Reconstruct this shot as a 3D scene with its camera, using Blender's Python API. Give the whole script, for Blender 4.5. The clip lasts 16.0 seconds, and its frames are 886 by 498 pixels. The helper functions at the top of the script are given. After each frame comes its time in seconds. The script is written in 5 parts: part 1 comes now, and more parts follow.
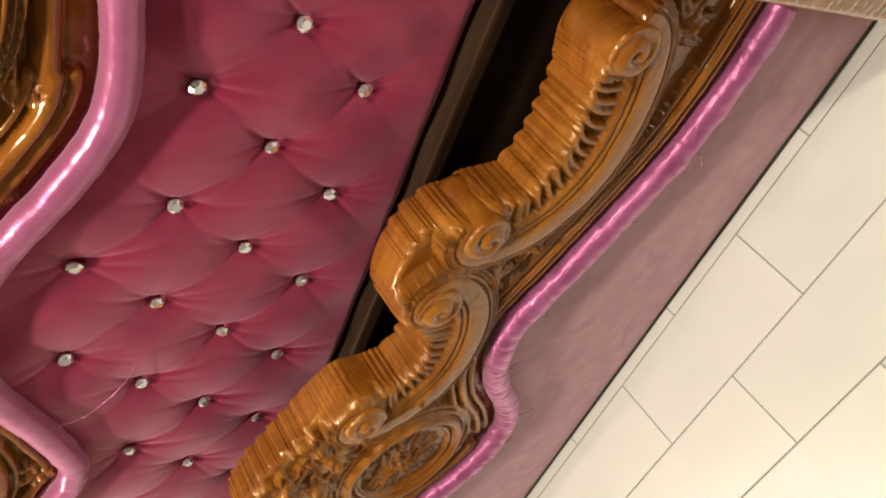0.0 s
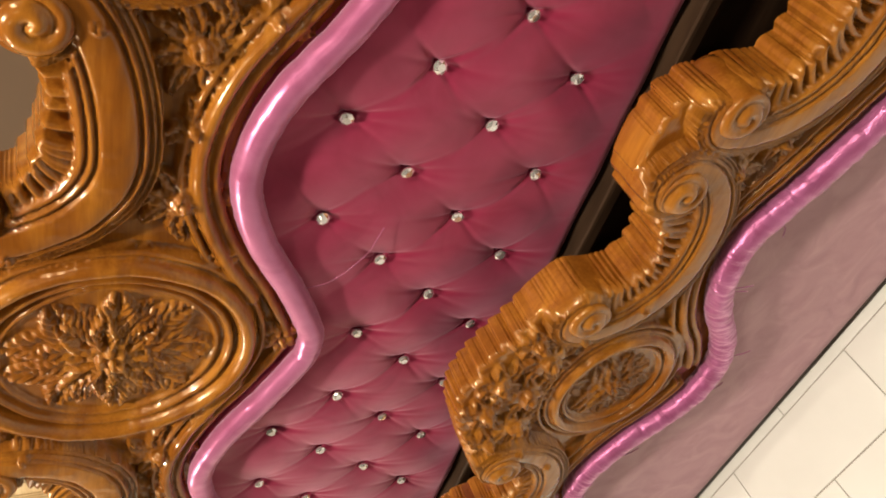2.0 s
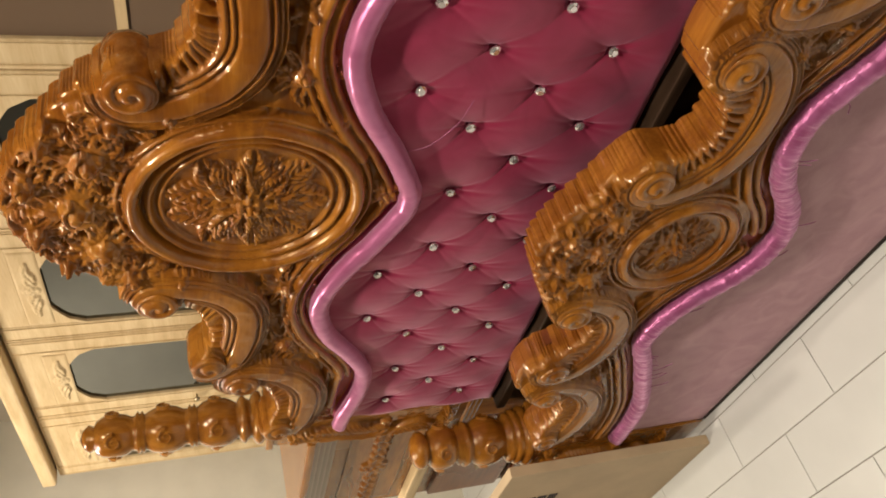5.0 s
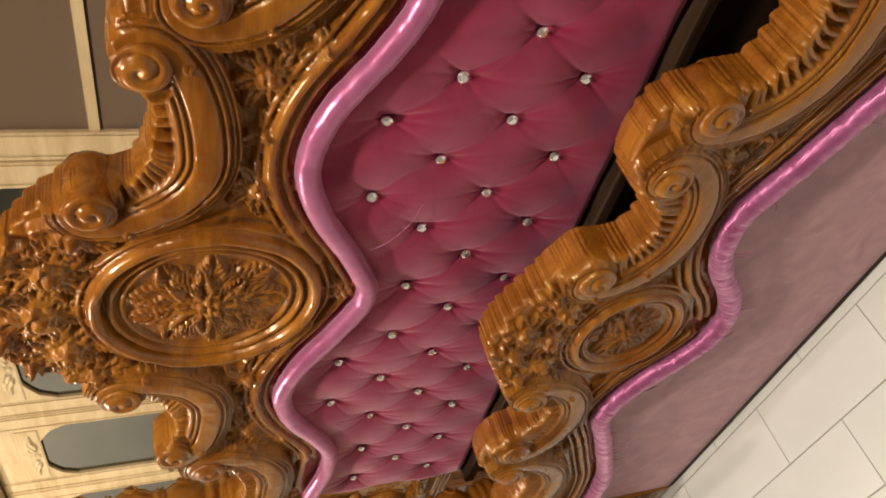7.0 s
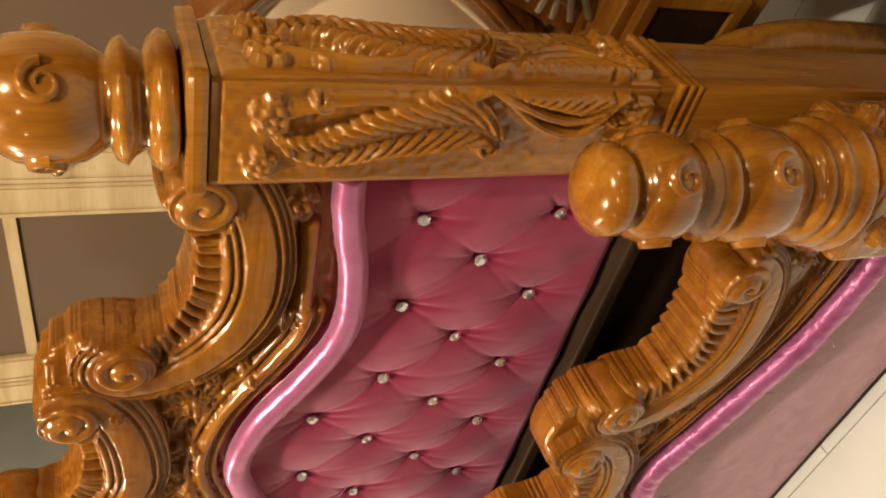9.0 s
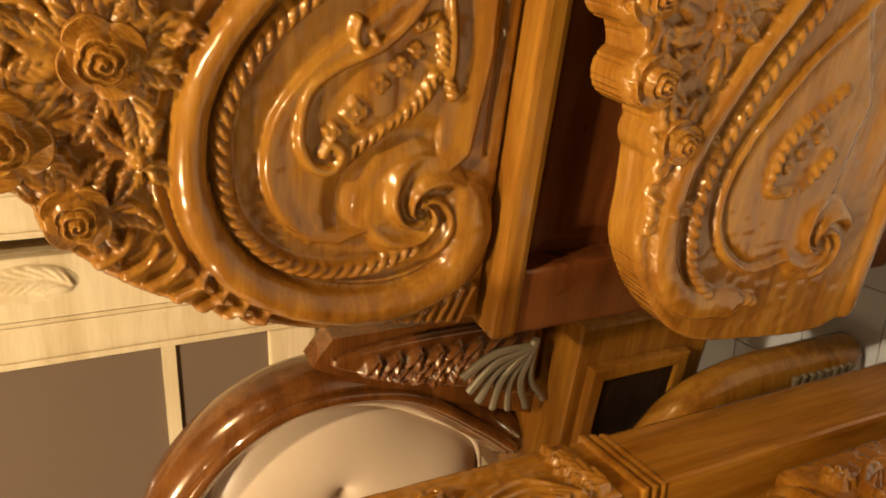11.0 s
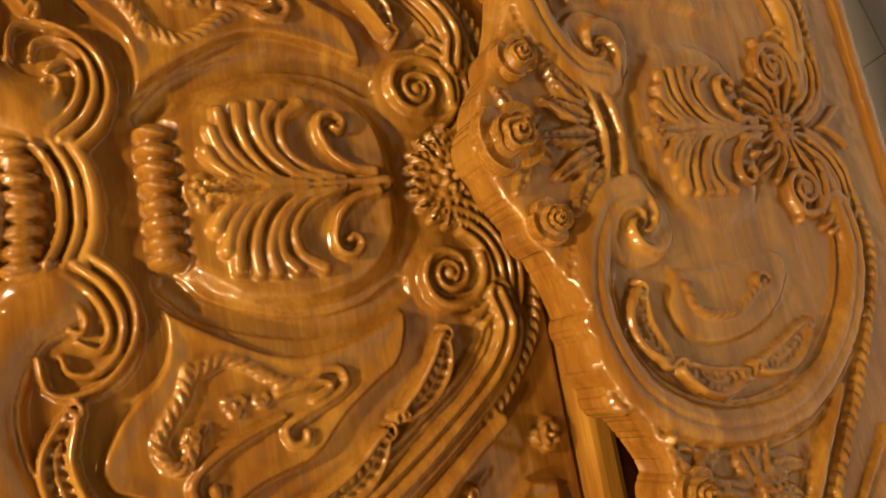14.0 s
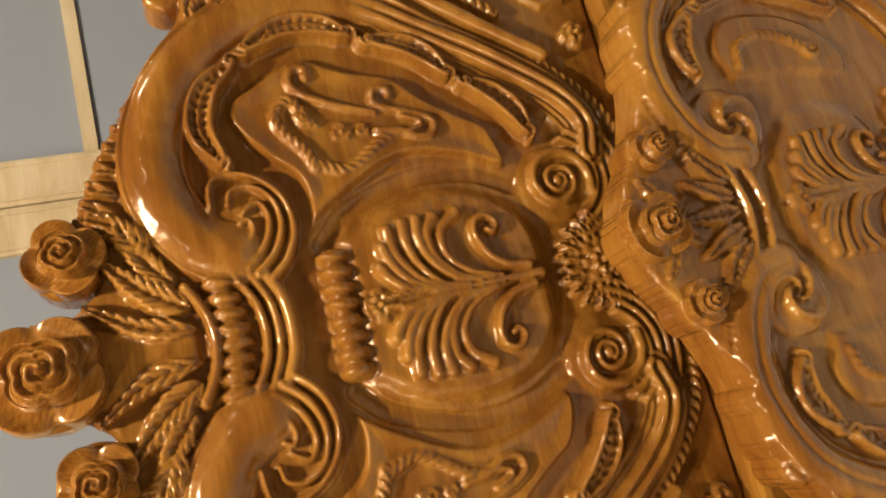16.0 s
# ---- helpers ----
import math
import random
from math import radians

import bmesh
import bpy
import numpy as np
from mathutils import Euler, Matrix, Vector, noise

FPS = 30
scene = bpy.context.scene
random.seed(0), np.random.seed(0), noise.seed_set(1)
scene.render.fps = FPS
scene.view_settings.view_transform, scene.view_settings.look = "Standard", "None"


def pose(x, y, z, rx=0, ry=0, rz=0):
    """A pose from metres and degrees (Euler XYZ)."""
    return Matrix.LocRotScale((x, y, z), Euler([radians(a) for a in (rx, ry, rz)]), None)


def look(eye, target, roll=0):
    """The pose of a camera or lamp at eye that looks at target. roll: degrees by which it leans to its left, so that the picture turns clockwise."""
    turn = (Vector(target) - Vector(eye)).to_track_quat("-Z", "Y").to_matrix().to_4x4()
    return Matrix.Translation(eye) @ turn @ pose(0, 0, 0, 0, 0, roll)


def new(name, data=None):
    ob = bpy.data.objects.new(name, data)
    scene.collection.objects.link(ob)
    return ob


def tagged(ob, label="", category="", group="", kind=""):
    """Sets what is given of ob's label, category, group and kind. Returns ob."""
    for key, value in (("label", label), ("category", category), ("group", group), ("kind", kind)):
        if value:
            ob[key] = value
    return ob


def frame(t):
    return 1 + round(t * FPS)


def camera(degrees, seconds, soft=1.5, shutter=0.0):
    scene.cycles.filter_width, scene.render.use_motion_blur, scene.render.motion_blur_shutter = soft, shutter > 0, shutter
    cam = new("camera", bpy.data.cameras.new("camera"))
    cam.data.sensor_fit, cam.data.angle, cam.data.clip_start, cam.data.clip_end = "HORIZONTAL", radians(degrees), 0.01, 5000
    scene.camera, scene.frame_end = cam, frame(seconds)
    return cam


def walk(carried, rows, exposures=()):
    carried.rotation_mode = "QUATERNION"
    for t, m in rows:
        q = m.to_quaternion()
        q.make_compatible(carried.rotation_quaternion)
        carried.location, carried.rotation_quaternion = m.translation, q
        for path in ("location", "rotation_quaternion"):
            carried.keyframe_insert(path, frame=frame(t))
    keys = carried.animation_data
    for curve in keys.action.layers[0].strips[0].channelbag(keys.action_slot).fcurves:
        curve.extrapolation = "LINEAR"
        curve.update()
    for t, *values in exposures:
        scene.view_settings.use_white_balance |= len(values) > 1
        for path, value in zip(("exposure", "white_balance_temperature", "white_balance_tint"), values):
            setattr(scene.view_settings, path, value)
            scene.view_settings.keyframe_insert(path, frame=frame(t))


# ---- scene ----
cam = camera(60.1, 16.0, soft=1.9)
PATH = [
    (0, (1.068, -0.675, 1.29), (-0.08, 0.409, 0.063), -98.0),
    (0.5, (0.998, -0.722, 1.333), (-0.176, 0.444, 0.208), -98.4),
    (1, (0.933, -0.732, 1.363), (-0.251, 0.482, 0.303), -97.4),
    (1.5, (0.908, -0.733, 1.374), (-0.256, 0.542, 0.364), -94.6),
    (2, (0.888, -0.766, 1.409), (-0.321, 0.548, 0.509), -91.9),
    (2.5, (0.883, -0.771, 1.435), (-0.455, 0.507, 0.677), -92.6),
    (3, (0.883, -0.78, 1.441), (-0.494, 0.489, 0.738), -92.9),
    (3.5, (0.885, -0.804, 1.452), (-0.55, 0.413, 0.772), -92.8),
    (6, (1.086, -0.925, 1.445), (-0.426, 0.234, 0.836), -94.2),
    (6.5, (1.099, -0.903, 1.44), (-0.337, 0.342, 0.818), -94.0),
    (7, (1.111, -0.876, 1.407), (-0.308, 0.361, 0.733), -93.8),
    (7.5, (1.149, -0.792, 1.376), (-0.244, 0.423, 0.611), -94.8),
    (8, (1.231, -0.694, 1.376), (-0.118, 0.546, 0.575), -96.1),
    (10.3, (1.529, -0.712, 1.295), (0.515, 0.825, 0.516), -91.0),
    (10.5, (1.529, -0.693, 1.289), (0.684, 0.928, 0.477), -95.5),
    (11, (1.587, -0.643, 1.289), (0.988, 1.064, 0.436), -97.0),
    (11.5, (1.602, -0.636, 1.311), (1.317, 1.149, 0.454), -97.2),
    (12, (1.574, -0.653, 1.325), (1.537, 1.143, 0.445), -96.5),
    (12.5, (1.575, -0.693, 1.336), (1.887, 1.056, 0.418), -93.3),
    (13, (1.606, -0.726, 1.335), (2.08, 0.985, 0.414), -93.6),
    (13.5, (1.635, -0.738, 1.337), (2.21, 0.944, 0.42), -95.2),
    (14, (1.661, -0.74, 1.364), (2.273, 0.944, 0.476), -96.2),
    (14.5, (1.668, -0.761, 1.418), (2.321, 0.975, 0.671), -97.1),
    (15, (1.673, -0.797, 1.458), (2.339, 0.968, 0.792), -98.5),
    (15.5, (1.697, -0.817, 1.455), (2.349, 0.975, 0.852), -100.0),
    (16, (1.726, -0.816, 1.427), (2.478, 0.928, 0.802), -100.7),
]
walk(cam, [(t, look(eye, target, roll)) for t, eye, target, roll in PATH], exposures=[(0.0, -0.68, 6500, 11), (0.6, -0.78, 6500, 11), (2.0, -0.52, 6600, 12), (3.5, -0.78, 6600, 12), (6.0, -0.98, 6300, 12), (8.0, -0.75, 6700, 12), (10.3, -0.5, 7600, 13), (11.0, -0.3, 7600, 12), (12.5, -0.32, 7000, 10), (14.5, -0.5, 7400, 12), (16.0, -0.66, 6300, 12)])

# ---- light ----
world = bpy.data.worlds.new("world")
scene.world = world
world.use_nodes = True
world.node_tree.nodes["Background"].inputs[0].default_value = (1.0, 0.86, 0.66, 1)
world.node_tree.nodes["Background"].inputs[1].default_value = 0.04
scene.view_settings.exposure = 0.0


# Unseen lamps at invented spots; the last four are added to brighten.
LAMPS = ((0.35, -0.62, 68), (2.02, -0.72, 74), (-1.5, -0.55, 58), (4.1, -0.8, 44), (1.3, -2.3, 11), (-0.9, -3.2, 9), (-2.45, -0.1, 58), (3.0, -3.0, 9))


def lamp(x, y, z, size, watts, colour=(1.0, 0.87, 0.68)):
    data = bpy.data.lights.new("unseen_lamp_light", "AREA")
    data.shape, data.size, data.energy, data.color = "DISK", size, watts, colour
    ob = new("unseen_lamp_light", data)
    ob.location = (x, y, z)
    return ob


for lx, ly, lw in LAMPS:
    lamp(lx, ly, 2.83, 0.11, lw)


# ---- materials ----
def material(name):
    m = bpy.data.materials.new(name)
    m.use_nodes = True
    nt = m.node_tree
    return m, nt, nt.nodes["Principled BSDF"]


def node(nt, kind, **inputs):
    n = nt.nodes.new(kind)
    for k, v in inputs.items():
        n.inputs[k.replace("_", " ")].default_value = v
    return n


def coords(nt, scale):
    tc, mp = nt.nodes.new("ShaderNodeTexCoord"), nt.nodes.new("ShaderNodeMapping")
    mp.inputs["Scale"].default_value = scale
    nt.links.new(tc.outputs["Object"], mp.inputs["Vector"])
    return mp.outputs["Vector"]


def ramp(nt, fac, stops):
    r = nt.nodes.new("ShaderNodeValToRGB")
    el = r.color_ramp.elements
    while len(el) < len(stops):
        el.new(0.5)
    for e, (p, c) in zip(el, stops):
        e.position, e.color = p, (*c, 1)
    nt.links.new(fac, r.inputs["Fac"])
    return r.outputs["Color"]


def wood(name, dark, mid, light, rough=0.22, coat=0.9, grain=(1.2, 9, 9), bump=0.06, gloss=0.10, spec=0.5):
    """Lacquered wood with its grain along x unless told otherwise."""
    m, nt, b = material(name)
    v = coords(nt, grain)
    n1 = node(nt, "ShaderNodeTexNoise", Scale=2.2, Detail=6.0, Roughness=0.62, Distortion=0.6)
    nt.links.new(v, n1.inputs["Vector"])
    v2 = coords(nt, (1, 1, 1))
    n2 = node(nt, "ShaderNodeTexNoise", Scale=3.0, Detail=3.0)
    nt.links.new(v2, n2.inputs["Vector"])
    v3 = coords(nt, tuple(g * (4 if g < 5 else 9) for g in grain))
    n3 = node(nt, "ShaderNodeTexNoise", Scale=3.0, Detail=2.0)
    nt.links.new(v3, n3.inputs["Vector"])
    mix = node(nt, "ShaderNodeMath")
    mix.operation = "MULTIPLY_ADD"
    nt.links.new(n2.outputs["Fac"], mix.inputs[0])
    mix.inputs[1].default_value = 0.45
    nt.links.new(n1.outputs["Fac"], mix.inputs[2])
    mix2 = node(nt, "ShaderNodeMath")
    mix2.operation = "MULTIPLY_ADD"
    nt.links.new(n3.outputs["Fac"], mix2.inputs[0])
    mix2.inputs[1].default_value = 0.22
    nt.links.new(mix.outputs[0], mix2.inputs[2])
    col = ramp(nt, mix2.outputs[0], [(0.52, dark), (0.78, mid), (1.02, light)])
    nt.links.new(col, b.inputs["Base Color"])
    rr = node(nt, "ShaderNodeMapRange", From_Min=0.3, From_Max=0.8, To_Min=rough * 0.75, To_Max=rough * 1.35)
    nt.links.new(n2.outputs["Fac"], rr.inputs["Value"])
    nt.links.new(rr.outputs["Result"], b.inputs["Roughness"])
    b.inputs["Specular IOR Level"].default_value = spec
    b.inputs["Specular Tint"].default_value = (1.0, 0.78, 0.52, 1)
    b.inputs["Coat Weight"].default_value = coat
    b.inputs["Coat Roughness"].default_value = gloss
    bp = node(nt, "ShaderNodeBump", Strength=bump, Distance=0.004)
    nt.links.new(mix2.outputs[0], bp.inputs["Height"])
    nt.links.new(bp.outputs["Normal"], b.inputs["Normal"])
    return m


def satin(name, dark, light, rough=0.38, sheen=0.5, bump=0.25, metal=0.0, tint=(1.0, 0.42, 0.58)):
    """Shiny cloth with fine wrinkles and a faint weave."""
    m, nt, b = material(name)
    n1 = node(nt, "ShaderNodeTexNoise", Scale=14.0, Detail=4.0, Distortion=1.2)
    nt.links.new(coords(nt, (1, 1, 1)), n1.inputs["Vector"])
    n2 = node(nt, "ShaderNodeTexNoise", Scale=420.0, Detail=2.0)
    nt.links.new(coords(nt, (1, 1, 1)), n2.inputs["Vector"])
    nt.links.new(ramp(nt, n1.outputs["Fac"], [(0.3, dark), (0.72, light)]), b.inputs["Base Color"])
    b.inputs["Roughness"].default_value = rough
    b.inputs["Sheen Weight"].default_value = sheen
    b.inputs["Sheen Tint"].default_value = (1.0, 0.6, 0.8, 1)
    b.inputs["Specular Tint"].default_value = (*tint, 1)
    b.inputs["Metallic"].default_value = metal
    add = node(nt, "ShaderNodeMath")
    add.operation = "MULTIPLY_ADD"
    nt.links.new(n2.outputs["Fac"], add.inputs[0])
    add.inputs[1].default_value = 0.12
    nt.links.new(n1.outputs["Fac"], add.inputs[2])
    bp = node(nt, "ShaderNodeBump", Strength=bump, Distance=0.006)
    nt.links.new(add.outputs[0], bp.inputs["Height"])
    nt.links.new(bp.outputs["Normal"], b.inputs["Normal"])
    return m


def plain(name, colour, rough=0.5, metal=0.0, spread=0.12, scale=6.0, bump=0.08):
    """One colour with soft stains and a little relief."""
    m, nt, b = material(name)
    n1 = node(nt, "ShaderNodeTexNoise", Scale=scale, Detail=5.0)
    nt.links.new(coords(nt, (1, 1, 1)), n1.inputs["Vector"])
    lo, hi = [c * (1 - spread) for c in colour], [min(1, c * (1 + spread)) for c in colour]
    nt.links.new(ramp(nt, n1.outputs["Fac"], [(0.3, lo), (0.7, hi)]), b.inputs["Base Color"])
    b.inputs["Roughness"].default_value, b.inputs["Metallic"].default_value = rough, metal
    bp = node(nt, "ShaderNodeBump", Strength=bump, Distance=0.004)
    nt.links.new(n1.outputs["Fac"], bp.inputs["Height"])
    nt.links.new(bp.outputs["Normal"], b.inputs["Normal"])
    return m


TEAK = wood("lacquered teak", (0.130, 0.041, 0.0055), (0.226, 0.083, 0.0110), (0.345, 0.151, 0.0215), rough=0.23, coat=0.36, gloss=0.05)
WALNUT = wood("lacquered walnut stain", (0.125, 0.036, 0.0040), (0.212, 0.070, 0.0080), (0.325, 0.128, 0.0160), rough=0.22, coat=0.42, gloss=0.045)
POST_WOOD = wood("lacquered upright wood", (0.145, 0.044, 0.005), (0.255, 0.090, 0.010), (0.37, 0.152, 0.020), rough=0.2, gloss=0.05, grain=(9, 9, 1.2), coat=0.8)
RED_WOOD = wood("dark red brown wood", (0.06, 0.015, 0.004), (0.13, 0.034, 0.008), (0.20, 0.06, 0.015), rough=0.3, coat=0.3)
PALE_WOOD = wood("unpolished pale wood", (0.42, 0.30, 0.15), (0.58, 0.44, 0.25), (0.68, 0.55, 0.34), rough=0.55, coat=0.0)
# Nearly black and dull: the shade of gaps is put into this colour.
GAP_WOOD = wood("near black wood for shaded gaps", (0.008, 0.005, 0.003), (0.018, 0.010, 0.006), (0.035, 0.02, 0.012), rough=0.5, coat=0.0, spec=0.12)
PINK = satin("raspberry satin", (0.232, 0.013, 0.048), (0.305, 0.025, 0.074), rough=0.32, sheen=0.40, metal=0.18, bump=0.10, tint=(1.0, 0.62, 0.76))
PIPE_PINK = satin("glossy orchid satin", (0.36, 0.085, 0.20), (0.48, 0.15, 0.31), rough=0.27, bump=0.35, sheen=0.6, metal=0.45, tint=(1.0, 0.9, 1.0))
FRILL = satin("crinkled orchid satin", (0.28, 0.060, 0.17), (0.42, 0.13, 0.30), rough=0.24, metal=0.4, bump=0.8, sheen=0.7, tint=(1.0, 0.85, 1.0))
MAUVE = satin("dusty mauve velvet", (0.34, 0.195, 0.215), (0.45, 0.29, 0.305), rough=0.55, sheen=0.25, bump=0.35)
TILE = plain("cream floor tile", (0.575, 0.585, 0.575), rough=0.34, spread=0.07, scale=3.0, bump=0.02)
GROUT = plain("grey grout", (0.27, 0.25, 0.22), rough=0.9)
WALL = plain("cream plaster", (0.50, 0.45, 0.36), rough=0.8)
WHITE_WALL = plain("white wall paint", (0.76, 0.73, 0.64), rough=0.7, spread=0.05)
# Two tones for unseen walls, darkened to hold down bounced fill light.
FILL_CUT_TAN = plain("tan wall tone cutting fill", (0.34, 0.28, 0.21), rough=0.7)
FILL_CUT_BROWN = plain("brown wall tone cutting fill", (0.16, 0.11, 0.07), rough=0.6)
# Darkened far below white to cut bounce light and haze on the lacquer.
CEIL = plain("darkened ceiling paint", (0.22, 0.21, 0.19), rough=0.85)
CREAM_LEATHER = plain("pale beige leatherette", (0.62, 0.46, 0.30), rough=0.35, spread=0.06)


def glassy(name, colour, rough=0.0, transmission=1.0, ior=1.5, metal=0.0):
    m, nt, b = material(name)
    b.inputs["Base Color"].default_value = (*colour, 1)
    b.inputs["Roughness"].default_value, b.inputs["IOR"].default_value = rough, ior
    b.inputs["Transmission Weight"].default_value, b.inputs["Metallic"].default_value = transmission, metal
    return m


CRYSTAL = glassy("cut crystal", (0.92, 0.90, 0.92), rough=0.05, transmission=0.0, metal=0.82)
# Two opaque panes; the tone they reflect is put into the base colour.
SMOKED = glassy("cabinet pane in brown reflection tone", (0.16, 0.11, 0.075), rough=0.10, transmission=0.0)
GREY_GLASS = glassy("cabinet pane in grey blue reflection tone", (0.30, 0.32, 0.345), rough=0.08, transmission=0.0)
SILVER = plain("silver painted carving", (0.30, 0.24, 0.15), rough=0.25, metal=0.5)
CARTON = plain("beige packing board", (0.50, 0.38, 0.24), rough=0.7)
INK = plain("dark print", (0.05, 0.04, 0.04), rough=0.8)
DARK_PANEL = wood("dark chair frame wood", (0.045, 0.012, 0.003), (0.10, 0.030, 0.006), (0.17, 0.058, 0.012), rough=0.2, gloss=0.05)
MIRROR = glassy("smoked mirror", (0.17, 0.18, 0.18), rough=0.03, transmission=0.0, metal=1.0)

# ---- building helpers ----


def link(name, mesh, mat, parent=None, label=""):
    ob = new(name, mesh)
    if mat and not mesh.materials:
        mesh.materials.append(mat)
    if parent:
        ob.parent = parent
    if label:
        ob["label"] = label
    return ob


def part(name, bm, mat, parent=None, label="", smooth=False):
    mesh = bpy.data.meshes.new(name)
    bm.normal_update()
    bm.to_mesh(mesh)
    bm.free()
    if smooth:
        mesh.shade_smooth()
    return link(name, mesh, mat, parent, label)


def box(x0, x1, y0, y1, z0, z1, bevel=0.0, bm=None):
    bm = bm or bmesh.new()
    made = bmesh.ops.create_cube(bm, size=1, matrix=Matrix.Translation(((x0 + x1) / 2, (y0 + y1) / 2, (z0 + z1) / 2)) @ Matrix.Diagonal((x1 - x0, y1 - y0, z1 - z0, 1)))
    if bevel:
        edges = list({e for v in made["verts"] for e in v.link_edges})
        bmesh.ops.bevel(bm, geom=edges, offset=bevel, segments=2, affect="EDGES", profile=0.6)
    return bm


def turned(profile, seg=28, at=(0, 0, 0), wave=0, depth=0.0):
    """A turned upright: profile rows are (radius, height); wave cuts that many flutes of that depth."""
    bm, rings = bmesh.new(), []
    for r, z in profile:
        ring = []
        for k in range(seg):
            a = 2 * math.pi * k / seg
            rr = r * (1 - depth * (0.5 + 0.5 * math.cos(wave * a))) if wave else r
            ring.append(bm.verts.new((at[0] + rr * math.cos(a), at[1] + rr * math.sin(a), at[2] + z)))
        rings.append(ring)
    for a, b in zip(rings, rings[1:]):
        for k in range(seg):
            bm.faces.new((a[k], a[(k + 1) % seg], b[(k + 1) % seg], b[k]))
    bm.faces.new(rings[0][::-1])
    bm.faces.new(rings[-1])
    return bm


def smooth_curve(pts, per=10):
    """A Catmull-Rom curve through the points."""
    p = np.array(pts, float)
    p = np.vstack([2 * p[0] - p[1], p, 2 * p[-1] - p[-2]])
    u = np.linspace(0, 1, per, endpoint=False)[:, None]
    out = []
    for a, b, c, d in zip(p, p[1:], p[2:], p[3:]):
        out.append(0.5 * (2 * b + (c - a) * u + (2 * a - 5 * b + 4 * c - d) * u**2 + (3 * b - a - 3 * c + d) * u**3))
    return np.vstack(out + [p[-2][None]])


def spiral(cx, cz, r0, r1, a0, turns, n=60):
    """A curve winding from radius r0 at a0 degrees to r1; positive turns go counter-clockwise."""
    s = np.linspace(0, 1, n)
    a = np.radians(a0) + 2 * np.pi * turns * s
    r = r0 * (r1 / r0) ** s
    return np.stack([cx + r * np.cos(a), cz + r * np.sin(a)], 1)


def step01(v):
    v = np.clip(v, 0, 1)
    return v * v * (3 - 2 * v)


class Relief:
    """A carved board: heights over an upright grid, cut to an outline. Carve one half (x over 0) and mirror it."""

    def __init__(self, x0, x1, z0, z1, step):
        self.x, self.z, self.step = np.arange(x0, x1 + step / 2, step), np.arange(z0, z1 + step / 2, step), step
        self.X, self.Z = np.meshgrid(self.x, self.z, indexing="ij")
        self.H = np.zeros_like(self.X)

    def outside(self, poly):
        """Signed distance to a closed outline, negative within."""
        p = np.asarray(poly, float)
        d, inside = np.full(self.X.shape, 1e9), np.zeros(self.X.shape, bool)
        for a, b in zip(p, np.roll(p, -1, 0)):
            e = b - a
            wx, wz = self.X - a[0], self.Z - a[1]
            s = np.clip((wx * e[0] + wz * e[1]) / max(e @ e, 1e-12), 0, 1)
            d = np.minimum(d, (wx - e[0] * s) ** 2 + (wz - e[1] * s) ** 2)
            if a[1] != b[1]:
                inside ^= ((a[1] > self.Z) != (b[1] > self.Z)) & (self.X < e[0] * (self.Z - a[1]) / e[1] + a[0])
        return np.where(inside, -1, 1) * np.sqrt(d)

    def near(self, curve, reach):
        """Distance to a curve, length along it and side, within reach of it."""
        c = np.asarray(curve, float)
        D, T, S = np.full(self.X.shape, 1e3), np.zeros(self.X.shape), np.zeros(self.X.shape)
        total = 0.0
        for a, b in zip(c, c[1:]):
            e = b - a
            ln = math.hypot(*e)
            if ln < 1e-9:
                continue
            i0, i1 = np.searchsorted(self.x, (min(a[0], b[0]) - reach, max(a[0], b[0]) + reach))
            j0, j1 = np.searchsorted(self.z, (min(a[1], b[1]) - reach, max(a[1], b[1]) + reach))
            if i0 < i1 and j0 < j1:
                w = np.s_[i0:i1, j0:j1]
                wx, wz = self.X[w] - a[0], self.Z[w] - a[1]
                s = np.clip((wx * e[0] + wz * e[1]) / (ln * ln), 0, 1)
                d = np.hypot(wx - e[0] * s, wz - e[1] * s)
                m = d < D[w]
                D[w] = np.where(m, d, D[w])
                T[w] = np.where(m, total + s * ln, T[w])
                S[w] = np.where(m, np.sign(e[0] * wz - e[1] * wx) * d, S[w])
            total += ln
        return D, T / max(total, 1e-9), S, total

    def put(self, val, mask, mode="max"):
        if mode == "max":
            self.H = np.where(mask, np.maximum(self.H, val), self.H)
        elif mode == "over":
            self.H = np.where(mask, val, self.H)
        else:
            self.H = np.where(mask, self.H + val, self.H)

    def ridge(self, curve, w, h, ends=(1, 1), mode="add", rope=0.0, flat=0.0, base=0.0, belly=0.0):
        """A rounded bar along a curve; ends: its width at both ends; rope: pitch of a twist; flat: share of a flat top."""
        D, T, S, ln = self.near(curve, w * max(ends) + 0.004)
        ww = w * (ends[0] + (ends[1] - ends[0]) * T)
        if belly:
            ww = w * (belly + (1 - belly) * np.sin(np.pi * T) ** 0.8)
        q = np.clip((D / ww - flat) / (1 - flat), 0, 1)
        val = np.sqrt(1 - q * q) * h
        if rope:
            val = val * (0.40 + 0.60 * np.abs(np.sin(np.pi * (T * ln / rope + 0.9 * S / rope))) ** 0.7)
        self.put(base + val, D < ww, mode)

    def leaf(self, curve, w, h, lobes=7, mode="max", base=0.0, tip=0.25):
        """A carved leaf along a curve: midrib, barbs swept towards the tip, notched edge."""
        D, T, S, ln = self.near(curve, w * 1.3)
        barb = np.abs(np.sin(np.pi * (T * ln - 1.75 * D) * lobes / max(ln, 1e-6))) ** 0.7
        prof = np.clip(T / 0.3, 0, 1) ** 0.6 * np.clip((1 - T) / (1 - tip), 0, 1) ** 0.6
        ww = w * prof * (0.88 + 0.14 * barb) + 1e-6
